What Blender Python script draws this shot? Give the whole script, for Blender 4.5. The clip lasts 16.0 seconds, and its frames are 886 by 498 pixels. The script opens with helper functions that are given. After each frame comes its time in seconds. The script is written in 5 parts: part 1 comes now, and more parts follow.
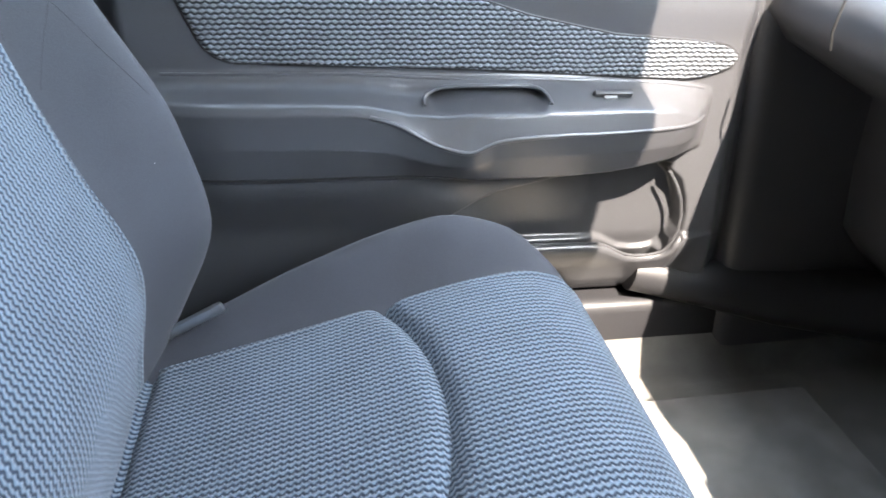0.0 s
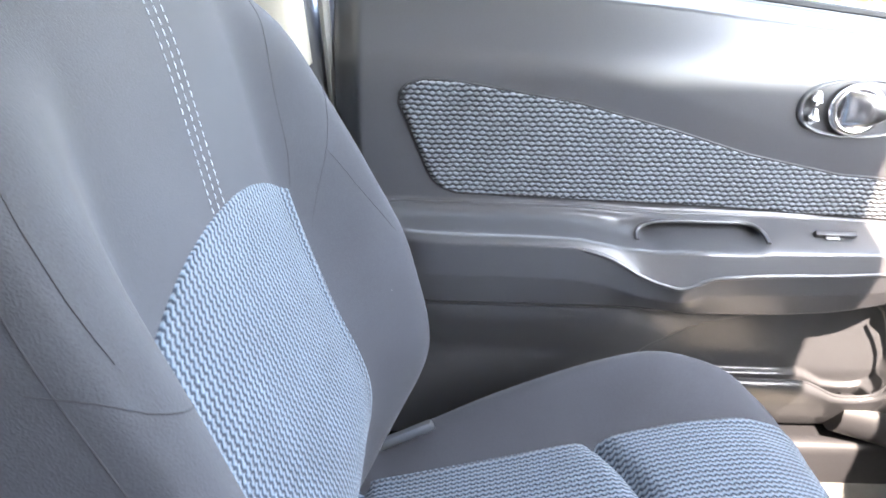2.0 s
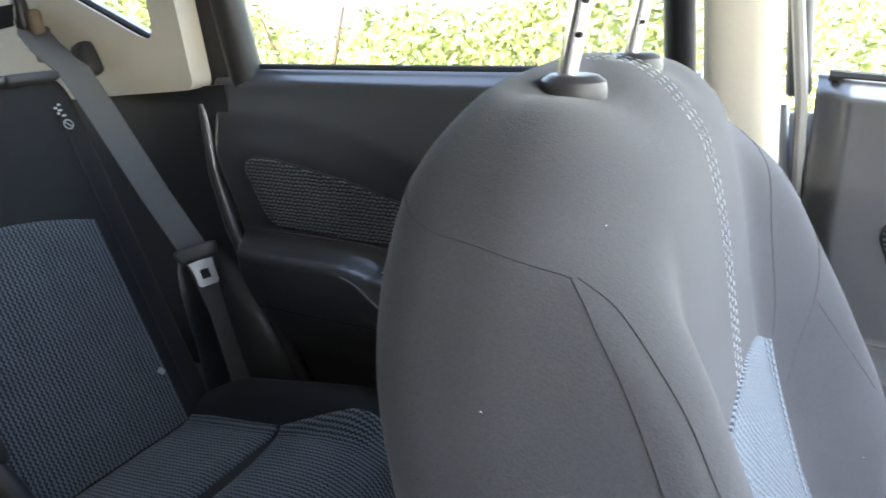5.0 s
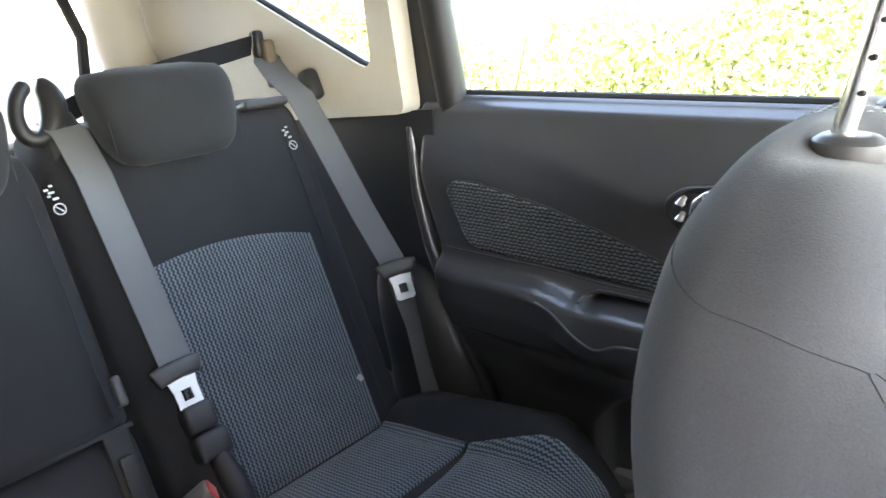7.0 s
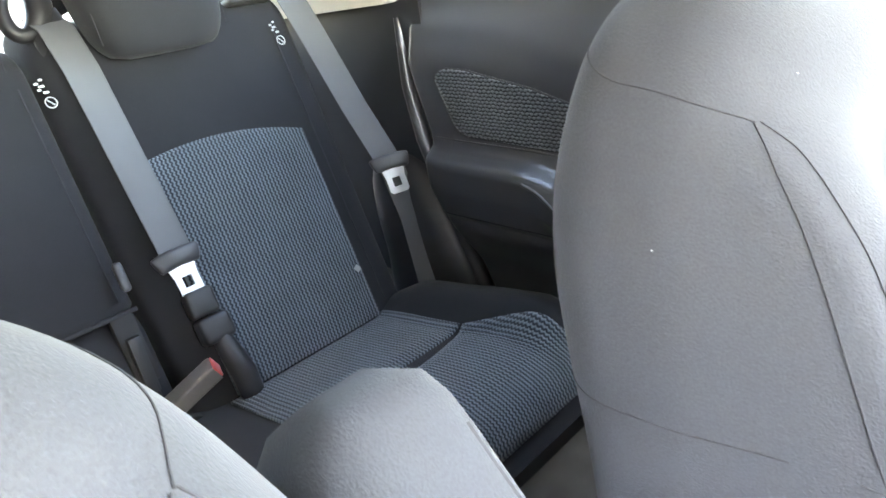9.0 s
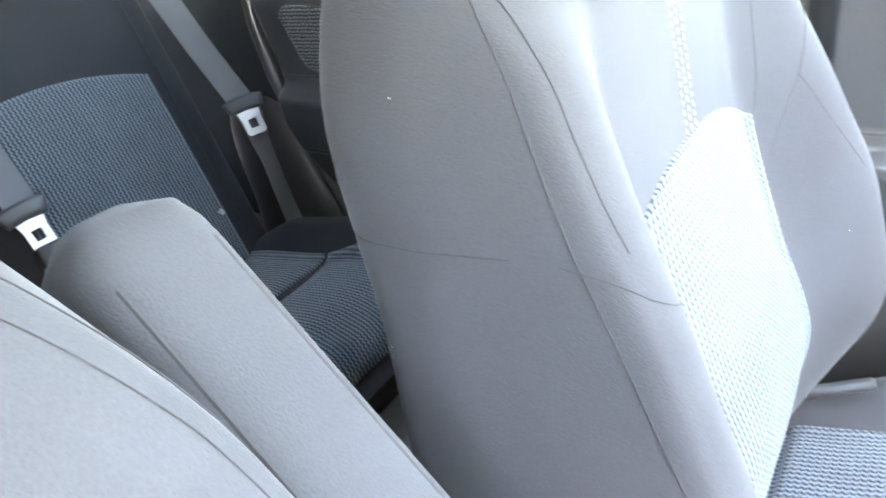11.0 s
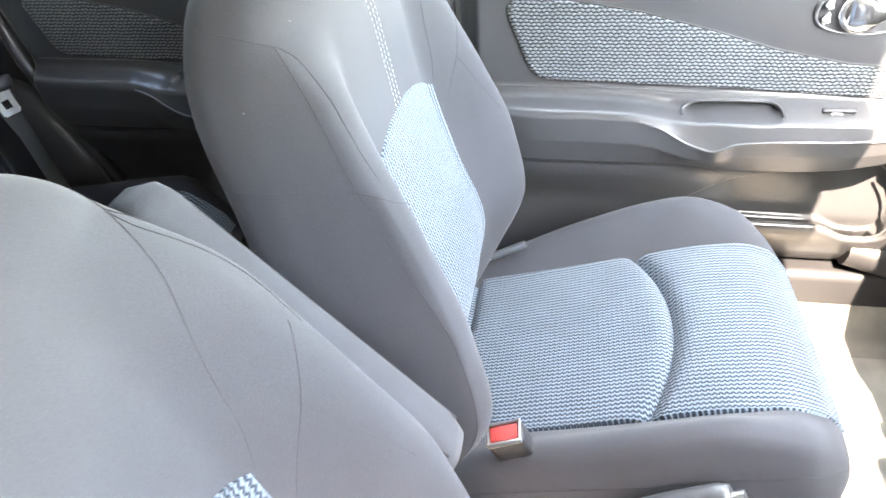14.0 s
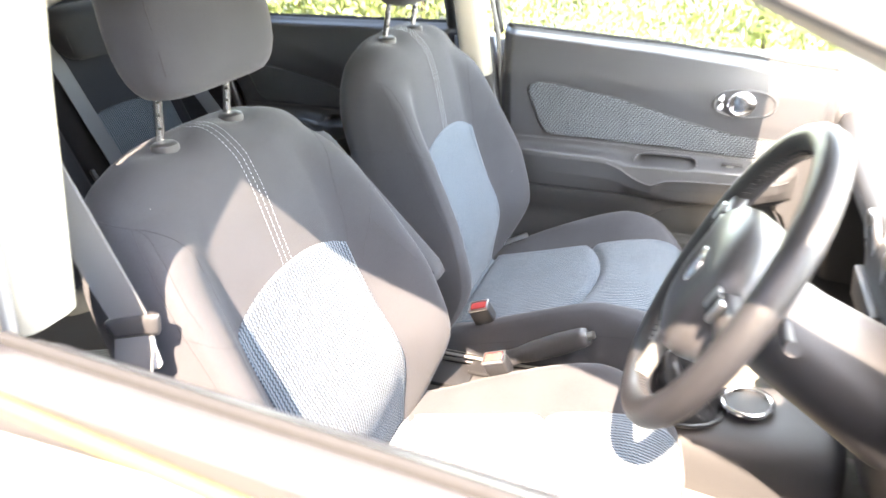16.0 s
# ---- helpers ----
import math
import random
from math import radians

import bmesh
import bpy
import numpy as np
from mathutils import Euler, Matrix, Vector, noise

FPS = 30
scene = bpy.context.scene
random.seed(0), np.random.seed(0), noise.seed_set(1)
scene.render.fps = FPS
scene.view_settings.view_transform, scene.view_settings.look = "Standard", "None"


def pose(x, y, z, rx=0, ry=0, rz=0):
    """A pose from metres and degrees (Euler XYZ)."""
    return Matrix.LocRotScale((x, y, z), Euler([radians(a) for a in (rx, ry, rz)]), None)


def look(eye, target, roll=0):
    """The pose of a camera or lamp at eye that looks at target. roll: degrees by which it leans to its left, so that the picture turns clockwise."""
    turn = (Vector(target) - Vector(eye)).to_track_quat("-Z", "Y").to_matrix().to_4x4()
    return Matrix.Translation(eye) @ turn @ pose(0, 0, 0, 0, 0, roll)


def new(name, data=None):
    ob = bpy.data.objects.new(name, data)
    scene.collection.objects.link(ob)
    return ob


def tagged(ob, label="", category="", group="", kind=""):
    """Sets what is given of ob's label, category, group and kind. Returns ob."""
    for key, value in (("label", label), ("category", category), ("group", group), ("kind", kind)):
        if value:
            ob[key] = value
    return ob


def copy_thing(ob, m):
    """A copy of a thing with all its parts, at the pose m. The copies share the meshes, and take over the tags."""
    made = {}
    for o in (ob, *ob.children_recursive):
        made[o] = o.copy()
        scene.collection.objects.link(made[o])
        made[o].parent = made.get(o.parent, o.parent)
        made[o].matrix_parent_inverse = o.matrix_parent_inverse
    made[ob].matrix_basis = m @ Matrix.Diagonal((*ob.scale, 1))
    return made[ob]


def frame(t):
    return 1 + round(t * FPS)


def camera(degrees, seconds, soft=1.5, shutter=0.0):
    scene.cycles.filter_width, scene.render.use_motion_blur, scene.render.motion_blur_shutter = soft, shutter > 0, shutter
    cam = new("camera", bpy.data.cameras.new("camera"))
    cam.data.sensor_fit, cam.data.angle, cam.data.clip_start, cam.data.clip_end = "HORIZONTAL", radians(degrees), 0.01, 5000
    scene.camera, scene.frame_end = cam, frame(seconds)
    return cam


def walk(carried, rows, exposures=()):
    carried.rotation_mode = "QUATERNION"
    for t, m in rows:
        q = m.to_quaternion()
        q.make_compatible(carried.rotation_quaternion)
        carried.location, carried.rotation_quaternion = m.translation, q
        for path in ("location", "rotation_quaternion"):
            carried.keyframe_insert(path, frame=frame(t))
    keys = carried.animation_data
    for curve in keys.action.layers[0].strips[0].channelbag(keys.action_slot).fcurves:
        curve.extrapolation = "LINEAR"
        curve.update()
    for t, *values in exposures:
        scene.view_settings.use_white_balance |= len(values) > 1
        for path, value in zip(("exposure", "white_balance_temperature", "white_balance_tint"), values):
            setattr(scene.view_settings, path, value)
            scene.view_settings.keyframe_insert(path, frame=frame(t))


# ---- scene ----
cam = camera(63.9, 16.0, shutter=0.4)
PATH = [
    (0, (-0.152, -0.125, 1.079), (0.163, 1.583, 0.087), 2.5),
    (0.5, (-0.179, -0.118, 1.084), (0.049, 1.624, 0.13), 1.8),
    (1, (-0.207, -0.117, 1.096), (-0.065, 1.662, 0.193), 1.7),
    (1.5, (-0.23, -0.114, 1.113), (-0.185, 1.69, 0.25), 1.7),
    (2, (-0.252, -0.108, 1.142), (-0.281, 1.716, 0.324), 1.0),
    (2.5, (-0.258, -0.109, 1.155), (-0.383, 1.736, 0.393), -0.4),
    (3, (-0.287, -0.107, 1.178), (-0.529, 1.737, 0.442), -1.1),
    (3.5, (-0.317, -0.105, 1.194), (-0.758, 1.713, 0.484), -2.2),
    (4, (-0.35, -0.107, 1.203), (-0.985, 1.662, 0.519), -2.2),
    (4.5, (-0.372, -0.107, 1.203), (-1.147, 1.612, 0.536), -2.3),
    (5, (-0.385, -0.111, 1.21), (-1.288, 1.548, 0.549), -2.5),
    (7.5, (-0.423, -0.132, 1.239), (-1.761, 1.202, 0.582), -3.6),
    (8, (-0.415, -0.131, 1.237), (-1.757, 1.143, 0.479), -3.7),
    (8.2, (-0.403, -0.134, 1.216), (-1.737, 1.146, 0.453), -4.3),
    (10.5, (-0.314, -0.142, 1.164), (-1.478, 1.205, 0.252), -8.4),
    (11, (-0.282, -0.152, 1.15), (-1.33, 1.273, 0.217), -8.1),
    (11.5, (-0.249, -0.167, 1.14), (-1.142, 1.311, 0.13), -9.4),
    (12, (-0.24, -0.209, 1.152), (-0.926, 1.306, 0.042), -6.9),
    (12.5, (-0.225, -0.262, 1.176), (-0.817, 1.267, 0.031), -7.5),
    (13, (-0.205, -0.306, 1.215), (-0.679, 1.259, 0.064), -7.0),
    (13.5, (-0.202, -0.352, 1.256), (-0.621, 1.238, 0.118), -7.5),
    (14, (-0.212, -0.425, 1.308), (-0.541, 1.177, 0.157), -3.5),
    (14.5, (-0.204, -0.522, 1.346), (-0.568, 1.072, 0.193), -3.2),
    (15, (-0.134, -0.659, 1.347), (-0.594, 0.918, 0.206), -0.8),
    (15.5, (-0.065, -0.811, 1.395), (-0.611, 0.776, 0.308), -1.3),
    (16, (0.119, -1.078, 1.43), (-0.522, 0.589, 0.53), -1.7),
]
EXPOSURES = [(0, 4.25, 7200, 16), (1.5, 4.55, 7400, 19), (3.5, 5.0, 8000, 26), (5, 4.6, 8000, 20), (7.5, 5.8, 8500, 21), (8.2, 6.1, 8500, 20), (11, 5.9, 8000, 17), (13.5, 5.5, 8200, 18), (15, 5.25, 8500, 18), (16, 4.75, 8600, 20)]
walk(cam, [(t, look(eye, target, roll)) for t, eye, target, roll in PATH], EXPOSURES)

# ---- world, sun ----
SUN_RAY = Vector((-0.085, 0.642, -0.762)).normalized()
world = bpy.data.worlds.new("sky_world")
scene.world = world
world.use_nodes = True
wn = world.node_tree.nodes
sky = wn.new("ShaderNodeTexSky")
sky.sky_type = "NISHITA"
sky.sun_disc = False
sky.sun_elevation = math.asin(-SUN_RAY.z)
sky.sun_rotation = math.atan2(-SUN_RAY.x, -SUN_RAY.y)
world.node_tree.links.new(sky.outputs[0], wn["Background"].inputs[0])
wn["Background"].inputs[1].default_value = 0.15
sun = new("sun", bpy.data.lights.new("sun", "SUN"))
sun.data.energy, sun.data.angle, sun.data.color = 2.0, radians(0.6), (1.0, 0.95, 0.87)
sun.matrix_world = look((0, -6, 8), Vector((0, -6, 8)) + SUN_RAY)


def sky_lamp(name, at, to, width, height, watts):
    """The open sky's light through a window: a lamp in its opening."""
    lamp = new(name, bpy.data.lights.new(name, "AREA"))
    lamp.data.shape, lamp.data.size, lamp.data.size_y = "RECTANGLE", width, height
    lamp.data.energy, lamp.data.color = watts, (0.74, 0.88, 1.0)
    lamp.matrix_world = look(at, to)
    return lamp


sky_lamp("windscreen_sky", (0.60, 0.0, 1.205), (0.20, 0.0, 0.52), 1.15, 0.62, 1.6)
sky_lamp("side_window_sky", (-0.02, 0.748, 1.245), (-0.02, 0.0, 1.05), 0.72, 0.26, 0.30)


# ---- materials ----
def material(name, color, rough=0.6, metal=0.0, scale=300.0, bump=0.15, var=0.12, big=6.0, sheen=0.0, coat=0.0, spec=0.5):
    """A surface with fine grain (bump) and colour that varies at two scales."""
    m = bpy.data.materials.new(name)
    m.use_nodes = True
    nt = m.node_tree
    b = nt.nodes["Principled BSDF"]
    b.inputs["Roughness"].default_value, b.inputs["Metallic"].default_value = rough, metal
    b.inputs["Specular IOR Level"].default_value = spec
    if sheen:
        b.inputs["Sheen Weight"].default_value, b.inputs["Sheen Roughness"].default_value = sheen, 0.45
    if coat:
        b.inputs["Coat Weight"].default_value, b.inputs["Coat Roughness"].default_value = coat, 0.24
    tc = nt.nodes.new("ShaderNodeTexCoord")
    fine, broad = nt.nodes.new("ShaderNodeTexNoise"), nt.nodes.new("ShaderNodeTexNoise")
    fine.inputs["Scale"].default_value, broad.inputs["Scale"].default_value = scale, big
    fine.inputs["Detail"].default_value, broad.inputs["Detail"].default_value = 2.0, 5.0
    for n in (fine, broad):
        nt.links.new(tc.outputs["Object"], n.inputs["Vector"])
    add = nt.nodes.new("ShaderNodeMath")
    nt.links.new(fine.outputs[0], add.inputs[0])
    nt.links.new(broad.outputs[0], add.inputs[1])
    ramp = nt.nodes.new("ShaderNodeMapRange")
    ramp.inputs["From Min"].default_value, ramp.inputs["From Max"].default_value = 0.6, 1.4
    nt.links.new(add.outputs[0], ramp.inputs["Value"])
    mix = nt.nodes.new("ShaderNodeMix")
    mix.data_type = "RGBA"
    mix.inputs["A"].default_value = (*[c * (1 - var) for c in color], 1)
    mix.inputs["B"].default_value = (*[min(1, c * (1 + var)) for c in color], 1)
    nt.links.new(ramp.outputs[0], mix.inputs["Factor"])
    nt.links.new(mix.outputs["Result"], b.inputs["Base Color"])
    if bump:
        bp = nt.nodes.new("ShaderNodeBump")
        bp.inputs["Strength"].default_value, bp.inputs["Distance"].default_value = bump, 0.001
        nt.links.new(fine.outputs[0], bp.inputs["Height"])
        nt.links.new(bp.outputs[0], b.inputs["Normal"])
    return m


def woven(name, dark, light, period=0.0070, row=0.0065, wave=0.00098, dashed=0.50, stagger=False):
    """Jacquard cloth: raised wavy rows of light yarn over a dark ground, laid out in metres of the UV map."""
    m = bpy.data.materials.new(name)
    m.use_nodes = True
    nt = m.node_tree
    b = nt.nodes["Principled BSDF"]
    b.inputs["Roughness"].default_value = 0.8
    b.inputs["Specular IOR Level"].default_value = 0.25
    b.inputs["Sheen Weight"].default_value = 0.2
    uv = nt.nodes.new("ShaderNodeUVMap")
    uv.uv_map = "UVMap"
    # the cloth is never quite true: a slow drift of the rows
    drift = nt.nodes.new("ShaderNodeTexNoise")
    drift.inputs["Scale"].default_value, drift.inputs["Detail"].default_value = 26.0, 2.0
    nt.links.new(uv.outputs[0], drift.inputs["Vector"])
    off = nt.nodes.new("ShaderNodeVectorMath")
    off.operation = "MULTIPLY_ADD"
    off.inputs[1].default_value = (0.004, 0.004, 0)
    nt.links.new(drift.outputs["Color"], off.inputs[0])
    nt.links.new(uv.outputs[0], off.inputs[2])
    sep = nt.nodes.new("ShaderNodeSeparateXYZ")
    nt.links.new(off.outputs[0], sep.inputs[0])

    def mth(op, a, c=0.0):
        n = nt.nodes.new("ShaderNodeMath")
        n.operation = op
        for i, v in enumerate((a, c)):
            if isinstance(v, float):
                n.inputs[i].default_value = v
            else:
                nt.links.new(v, n.inputs[i])
        return n.outputs[0]

    ph = mth("MULTIPLY", sep.outputs[0], 2 * math.pi / period)
    s1 = mth("SINE", ph)
    s2 = mth("MULTIPLY", mth("SINE", mth("ADD", mth("MULTIPLY", ph, 2.0), 1.2)), 0.22)
    v = mth("ADD", sep.outputs[1], mth("MULTIPLY", mth("ADD", s1, s2), wave))
    rows = mth("SINE", mth("MULTIPLY", v, 2 * math.pi / row))
    # the yarn swells on its crests and dives on its slopes
    swell = mth("MULTIPLY", mth("SINE", mth("ADD", ph, -0.5)), 0.22 * (1 - dashed))
    turn = mth("MULTIPLY", ph, 2.0)
    if stagger:
        turn = mth("ADD", turn, mth("MULTIPLY", mth("FLOOR", mth("ADD", mth("MULTIPLY", v, 1 / row), 0.25)), math.pi))
    dive = mth("MULTIPLY", mth("COSINE", turn), -0.5 * dashed)
    h = mth("ADD", rows, mth("ADD", swell, dive))
    mr = nt.nodes.new("ShaderNodeMapRange")
    mr.interpolation_type = "LINEAR"
    mr.inputs["From Min"].default_value, mr.inputs["From Max"].default_value = -0.75, 0.95
    nt.links.new(h, mr.inputs["Value"])
    noise_n = nt.nodes.new("ShaderNodeTexNoise")
    noise_n.inputs["Scale"].default_value = 25
    noise_n.inputs["Detail"].default_value = 6
    tc = nt.nodes.new("ShaderNodeTexCoord")
    nt.links.new(tc.outputs["Object"], noise_n.inputs["Vector"])
    mix = nt.nodes.new("ShaderNodeMix")
    mix.data_type = "RGBA"
    mix.inputs["A"].default_value, mix.inputs["B"].default_value = (*dark, 1), (*light, 1)
    nt.links.new(mr.outputs[0], mix.inputs["Factor"])
    mul = nt.nodes.new("ShaderNodeMix")
    mul.data_type, mul.blend_type = "RGBA", "MULTIPLY"
    mul.inputs["Factor"].default_value = 0.35
    nt.links.new(mix.outputs["Result"], mul.inputs["A"])
    nt.links.new(noise_n.outputs[0], mul.inputs["B"])
    nt.links.new(mul.outputs["Result"], b.inputs["Base Color"])
    bp = nt.nodes.new("ShaderNodeBump")
    bp.inputs["Strength"].default_value, bp.inputs["Distance"].default_value = 0.75, 0.0022
    nt.links.new(mr.outputs[0], bp.inputs["Height"])
    nt.links.new(bp.outputs[0], b.inputs["Normal"])
    return m


def glass(name, tint=(0.9, 0.95, 0.93)):
    m = bpy.data.materials.new(name)
    m.use_nodes = True
    nt = m.node_tree
    nt.nodes.remove(nt.nodes["Principled BSDF"])
    tr, gl, mx = (nt.nodes.new("ShaderNode" + k) for k in ("BsdfTransparent", "BsdfGlossy", "MixShader"))
    tr.inputs[0].default_value = (*tint, 1)
    gl.inputs["Roughness"].default_value = 0.02
    mx.inputs[0].default_value = 0.05
    nt.links.new(tr.outputs[0], mx.inputs[1])
    nt.links.new(gl.outputs[0], mx.inputs[2])
    nt.links.new(mx.outputs[0], nt.nodes["Material Output"].inputs[0])
    return m


CLOTH = material("dark_knit_cloth", (0.052, 0.054, 0.061), 0.95, scale=900, bump=0.35, var=0.16, big=9, sheen=0.10, spec=0.15)
WOVEN = woven("blue_wave_cloth", (0.018, 0.030, 0.050), (0.165, 0.217, 0.264))
WOVEN_DOOR = woven("grey_wave_cloth", (0.020, 0.023, 0.028), (0.205, 0.225, 0.245), 0.0166, 0.0056, 0.0004, 1.3, True)
PLASTIC = material("charcoal_plastic", (0.050, 0.050, 0.053), 0.36, scale=700, bump=0.12, var=0.10, big=4)
DOOR_PLASTIC = material("dark_grey_moulded_plastic", (0.056, 0.057, 0.061), 0.30, scale=700, bump=0.06, var=0.08, big=4, coat=0.5)
DASH_PLASTIC = material("soft_black_plastic", (0.052, 0.052, 0.055), 0.45, scale=600, bump=0.15, var=0.1, big=4)
PLASTIC_DARK = material("black_plastic", (0.021, 0.021, 0.023), 0.45, scale=500, bump=0.12)
PLASTIC_GREY = material("grey_plastic", (0.17, 0.17, 0.165), 0.5, scale=600, bump=0.1)
BUCKLE_GREY = material("worn_grey_brown_plastic", (0.105, 0.098, 0.092), 0.4, scale=500, bump=0.08, var=0.15)
CREAM = material("cream_trim", (0.60, 0.56, 0.48), 0.65, scale=500, bump=0.1, var=0.05)
CARPET = material("grey_carpet", (0.150, 0.144, 0.130), 1.0, scale=1200, bump=0.9, var=0.4, big=14, sheen=0.3, spec=0.1)
MAT_GREY = material("grey_mat_carpet", (0.20, 0.195, 0.18), 1.0, scale=1400, bump=0.9, var=0.4, big=18, sheen=0.3, spec=0.1)
WEB = material("belt_webbing", (0.13, 0.135, 0.14), 0.8, scale=1500, bump=0.3, var=0.08)
HEADLINER = material("grey_headliner_cloth", (0.30, 0.285, 0.26), 0.95, scale=900, bump=0.2, var=0.06)
SLEEVE = material("satin_grey_plastic", (0.05, 0.05, 0.053), 0.45, scale=600, bump=0.05, spec=0.3)
STEEL = material("brushed_steel", (0.85, 0.85, 0.85), 0.45, 0.35, scale=400, bump=0.05, var=0.05)
BROWN = material("brown_plastic", (0.16, 0.12, 0.085), 0.6, scale=300, bump=0.1)
# black that puts shade into the upper middle belt and rear footwell
SHADE_BLACK = material("shade_black", (0.022, 0.022, 0.024), 1.0, scale=1200, bump=0.9, var=0.4, big=14, spec=0.1)
RUBBER = material("black_rubber", (0.012, 0.012, 0.012), 0.7, scale=300, bump=0.1)
CHROME = material("chrome", (0.82, 0.82, 0.83), 0.20, 1.0, scale=60, bump=0.0, var=0.02)
SATIN = material("satin_metal", (0.6, 0.6, 0.6), 0.3, 1.0, scale=200, bump=0.03, var=0.05)
RED = material("red_plastic", (0.50, 0.07, 0.065), 0.30, scale=200, bump=0.02)
THREAD = material("pale_thread", (0.42, 0.45, 0.49), 0.8, scale=2000, bump=0.2)
SEAM = material("seam_shadow_thread", (0.030, 0.031, 0.035), 0.95, scale=900, bump=0.2)
LEATHER = material("black_leather", (0.022, 0.022, 0.024), 0.42, scale=450, bump=0.35, var=0.15)
BOOT_LEATHER = material("soft_glossy_leather", (0.026, 0.026, 0.028), 0.28, scale=350, bump=0.3, var=0.15)
PAINT = material("pale_car_paint", (0.72, 0.72, 0.70), 0.3, 0.0, scale=40, bump=0.0, var=0.02, coat=0.6)
WHITE = material("white_label_print", (0.42, 0.42, 0.41), 0.6, scale=300, bump=0.0)
ASPHALT = material("asphalt", (0.055, 0.054, 0.052), 0.9, scale=120, bump=0.8, var=0.35, big=0.7)
LEAF = material("hedge_leaf", (0.29, 0.34, 0.13), 0.50, scale=6, bump=0.0, var=0.35, big=1.2)
BARK = material("hedge_wood", (0.09, 0.065, 0.045), 0.9, scale=40, bump=0.6, var=0.3)
GLASS = glass("window_glass")
GLASS_TINTED = glass("tinted_rear_glass", (0.72, 0.76, 0.75))
# darker than the left side's tint, added to hold back sun from the rear
GLASS_SUN_STOP = glass("sun_stop_glass", (0.24, 0.26, 0.26))


# ---- mesh helpers ----
def ob_from(name, verts, faces, mat, parent=None, label="", uvs=None, smooth=True):
    me = bpy.data.meshes.new(name)
    me.from_pydata([tuple(map(float, v)) for v in verts], [], faces)
    if uvs is not None:
        lay = me.uv_layers.new(name="UVMap")
        for loop in me.loops:
            lay.data[loop.index].uv = uvs[loop.vertex_index]
    if smooth:
        me.polygons.foreach_set("use_smooth", [True] * len(me.polygons))
    me.materials.append(mat)
    ob = new(name, me)
    if parent is not None:
        ob.parent = parent
    if label:
        ob["label"] = label
    return ob


def part(name, bm, mat, parent=None, label="", smooth=True):
    me = bpy.data.meshes.new(name)
    bmesh.ops.recalc_face_normals(bm, faces=bm.faces)
    bm.to_mesh(me)
    bm.free()
    if smooth:
        me.polygons.foreach_set("use_smooth", [True] * len(me.polygons))
        me.set_sharp_from_angle(angle=radians(40))
    me.materials.append(mat)
    ob = new(name, me)
    if parent is not None:
        ob.parent = parent
    if label:
        ob["label"] = label
    return ob


def thing(name, label, category, group="", kind="", at=(0, 0, 0)):
    e = new(name)
    e.location = at
    return tagged(e, label, category, group, kind)


def sst(a, b, x):
    t = np.clip((np.asarray(x, float) - a) / (b - a), 0, 1)
    return t * t * (3 - 2 * t)


def curve(xs, ys):
    """A smooth curve through the points (monotone cubic)."""
    xs, ys = np.asarray(xs, float), np.asarray(ys, float)
    d = np.diff(ys) / np.diff(xs)
    mm = np.concatenate([[d[0]], np.where(d[:-1] * d[1:] > 0, 2 * d[:-1] * d[1:] / (d[:-1] + d[1:] + 1e-12), 0), [d[-1]]])

    def f(q):
        q = np.clip(np.asarray(q, float), xs[0], xs[-1])
        i = np.clip(np.searchsorted(xs, q) - 1, 0, len(xs) - 2)
        h = xs[i + 1] - xs[i]
        t = (q - xs[i]) / h
        return (2 * t**3 - 3 * t**2 + 1) * ys[i] + (t**3 - 2 * t**2 + t) * h * mm[i] + (3 * t**2 - 2 * t**3) * ys[i + 1] + (t**3 - t**2) * h * mm[i + 1]
    return f


def grid_faces(nu, nv, wrap=False):
    f = []
    for j in range(nv - 1):
        for i in range(nu if wrap else nu - 1):
            a, b = j * nu + i, j * nu + (i + 1) % nu
            f.append((a, b, b + nu, a + nu))
    return f


def loft(name, rings, mat, parent=None, label="", caps=True):
    """A closed skin over rings of equal length (arrays n x 3)."""
    n, k = len(rings[0]), len(rings)
    verts = np.concatenate(rings)
    faces = grid_faces(n, k, True)
    if caps:
        faces += [tuple(range(n))[::-1], tuple(range((k - 1) * n, k * n))]
    return ob_from(name, verts, faces, mat, parent, label)


def normals_of(P):
    du, dv = np.gradient(P, axis=1), np.gradient(P, axis=0)
    n = np.cross(du, dv)
    return n / (np.linalg.norm(n, axis=2, keepdims=True) + 1e-12)


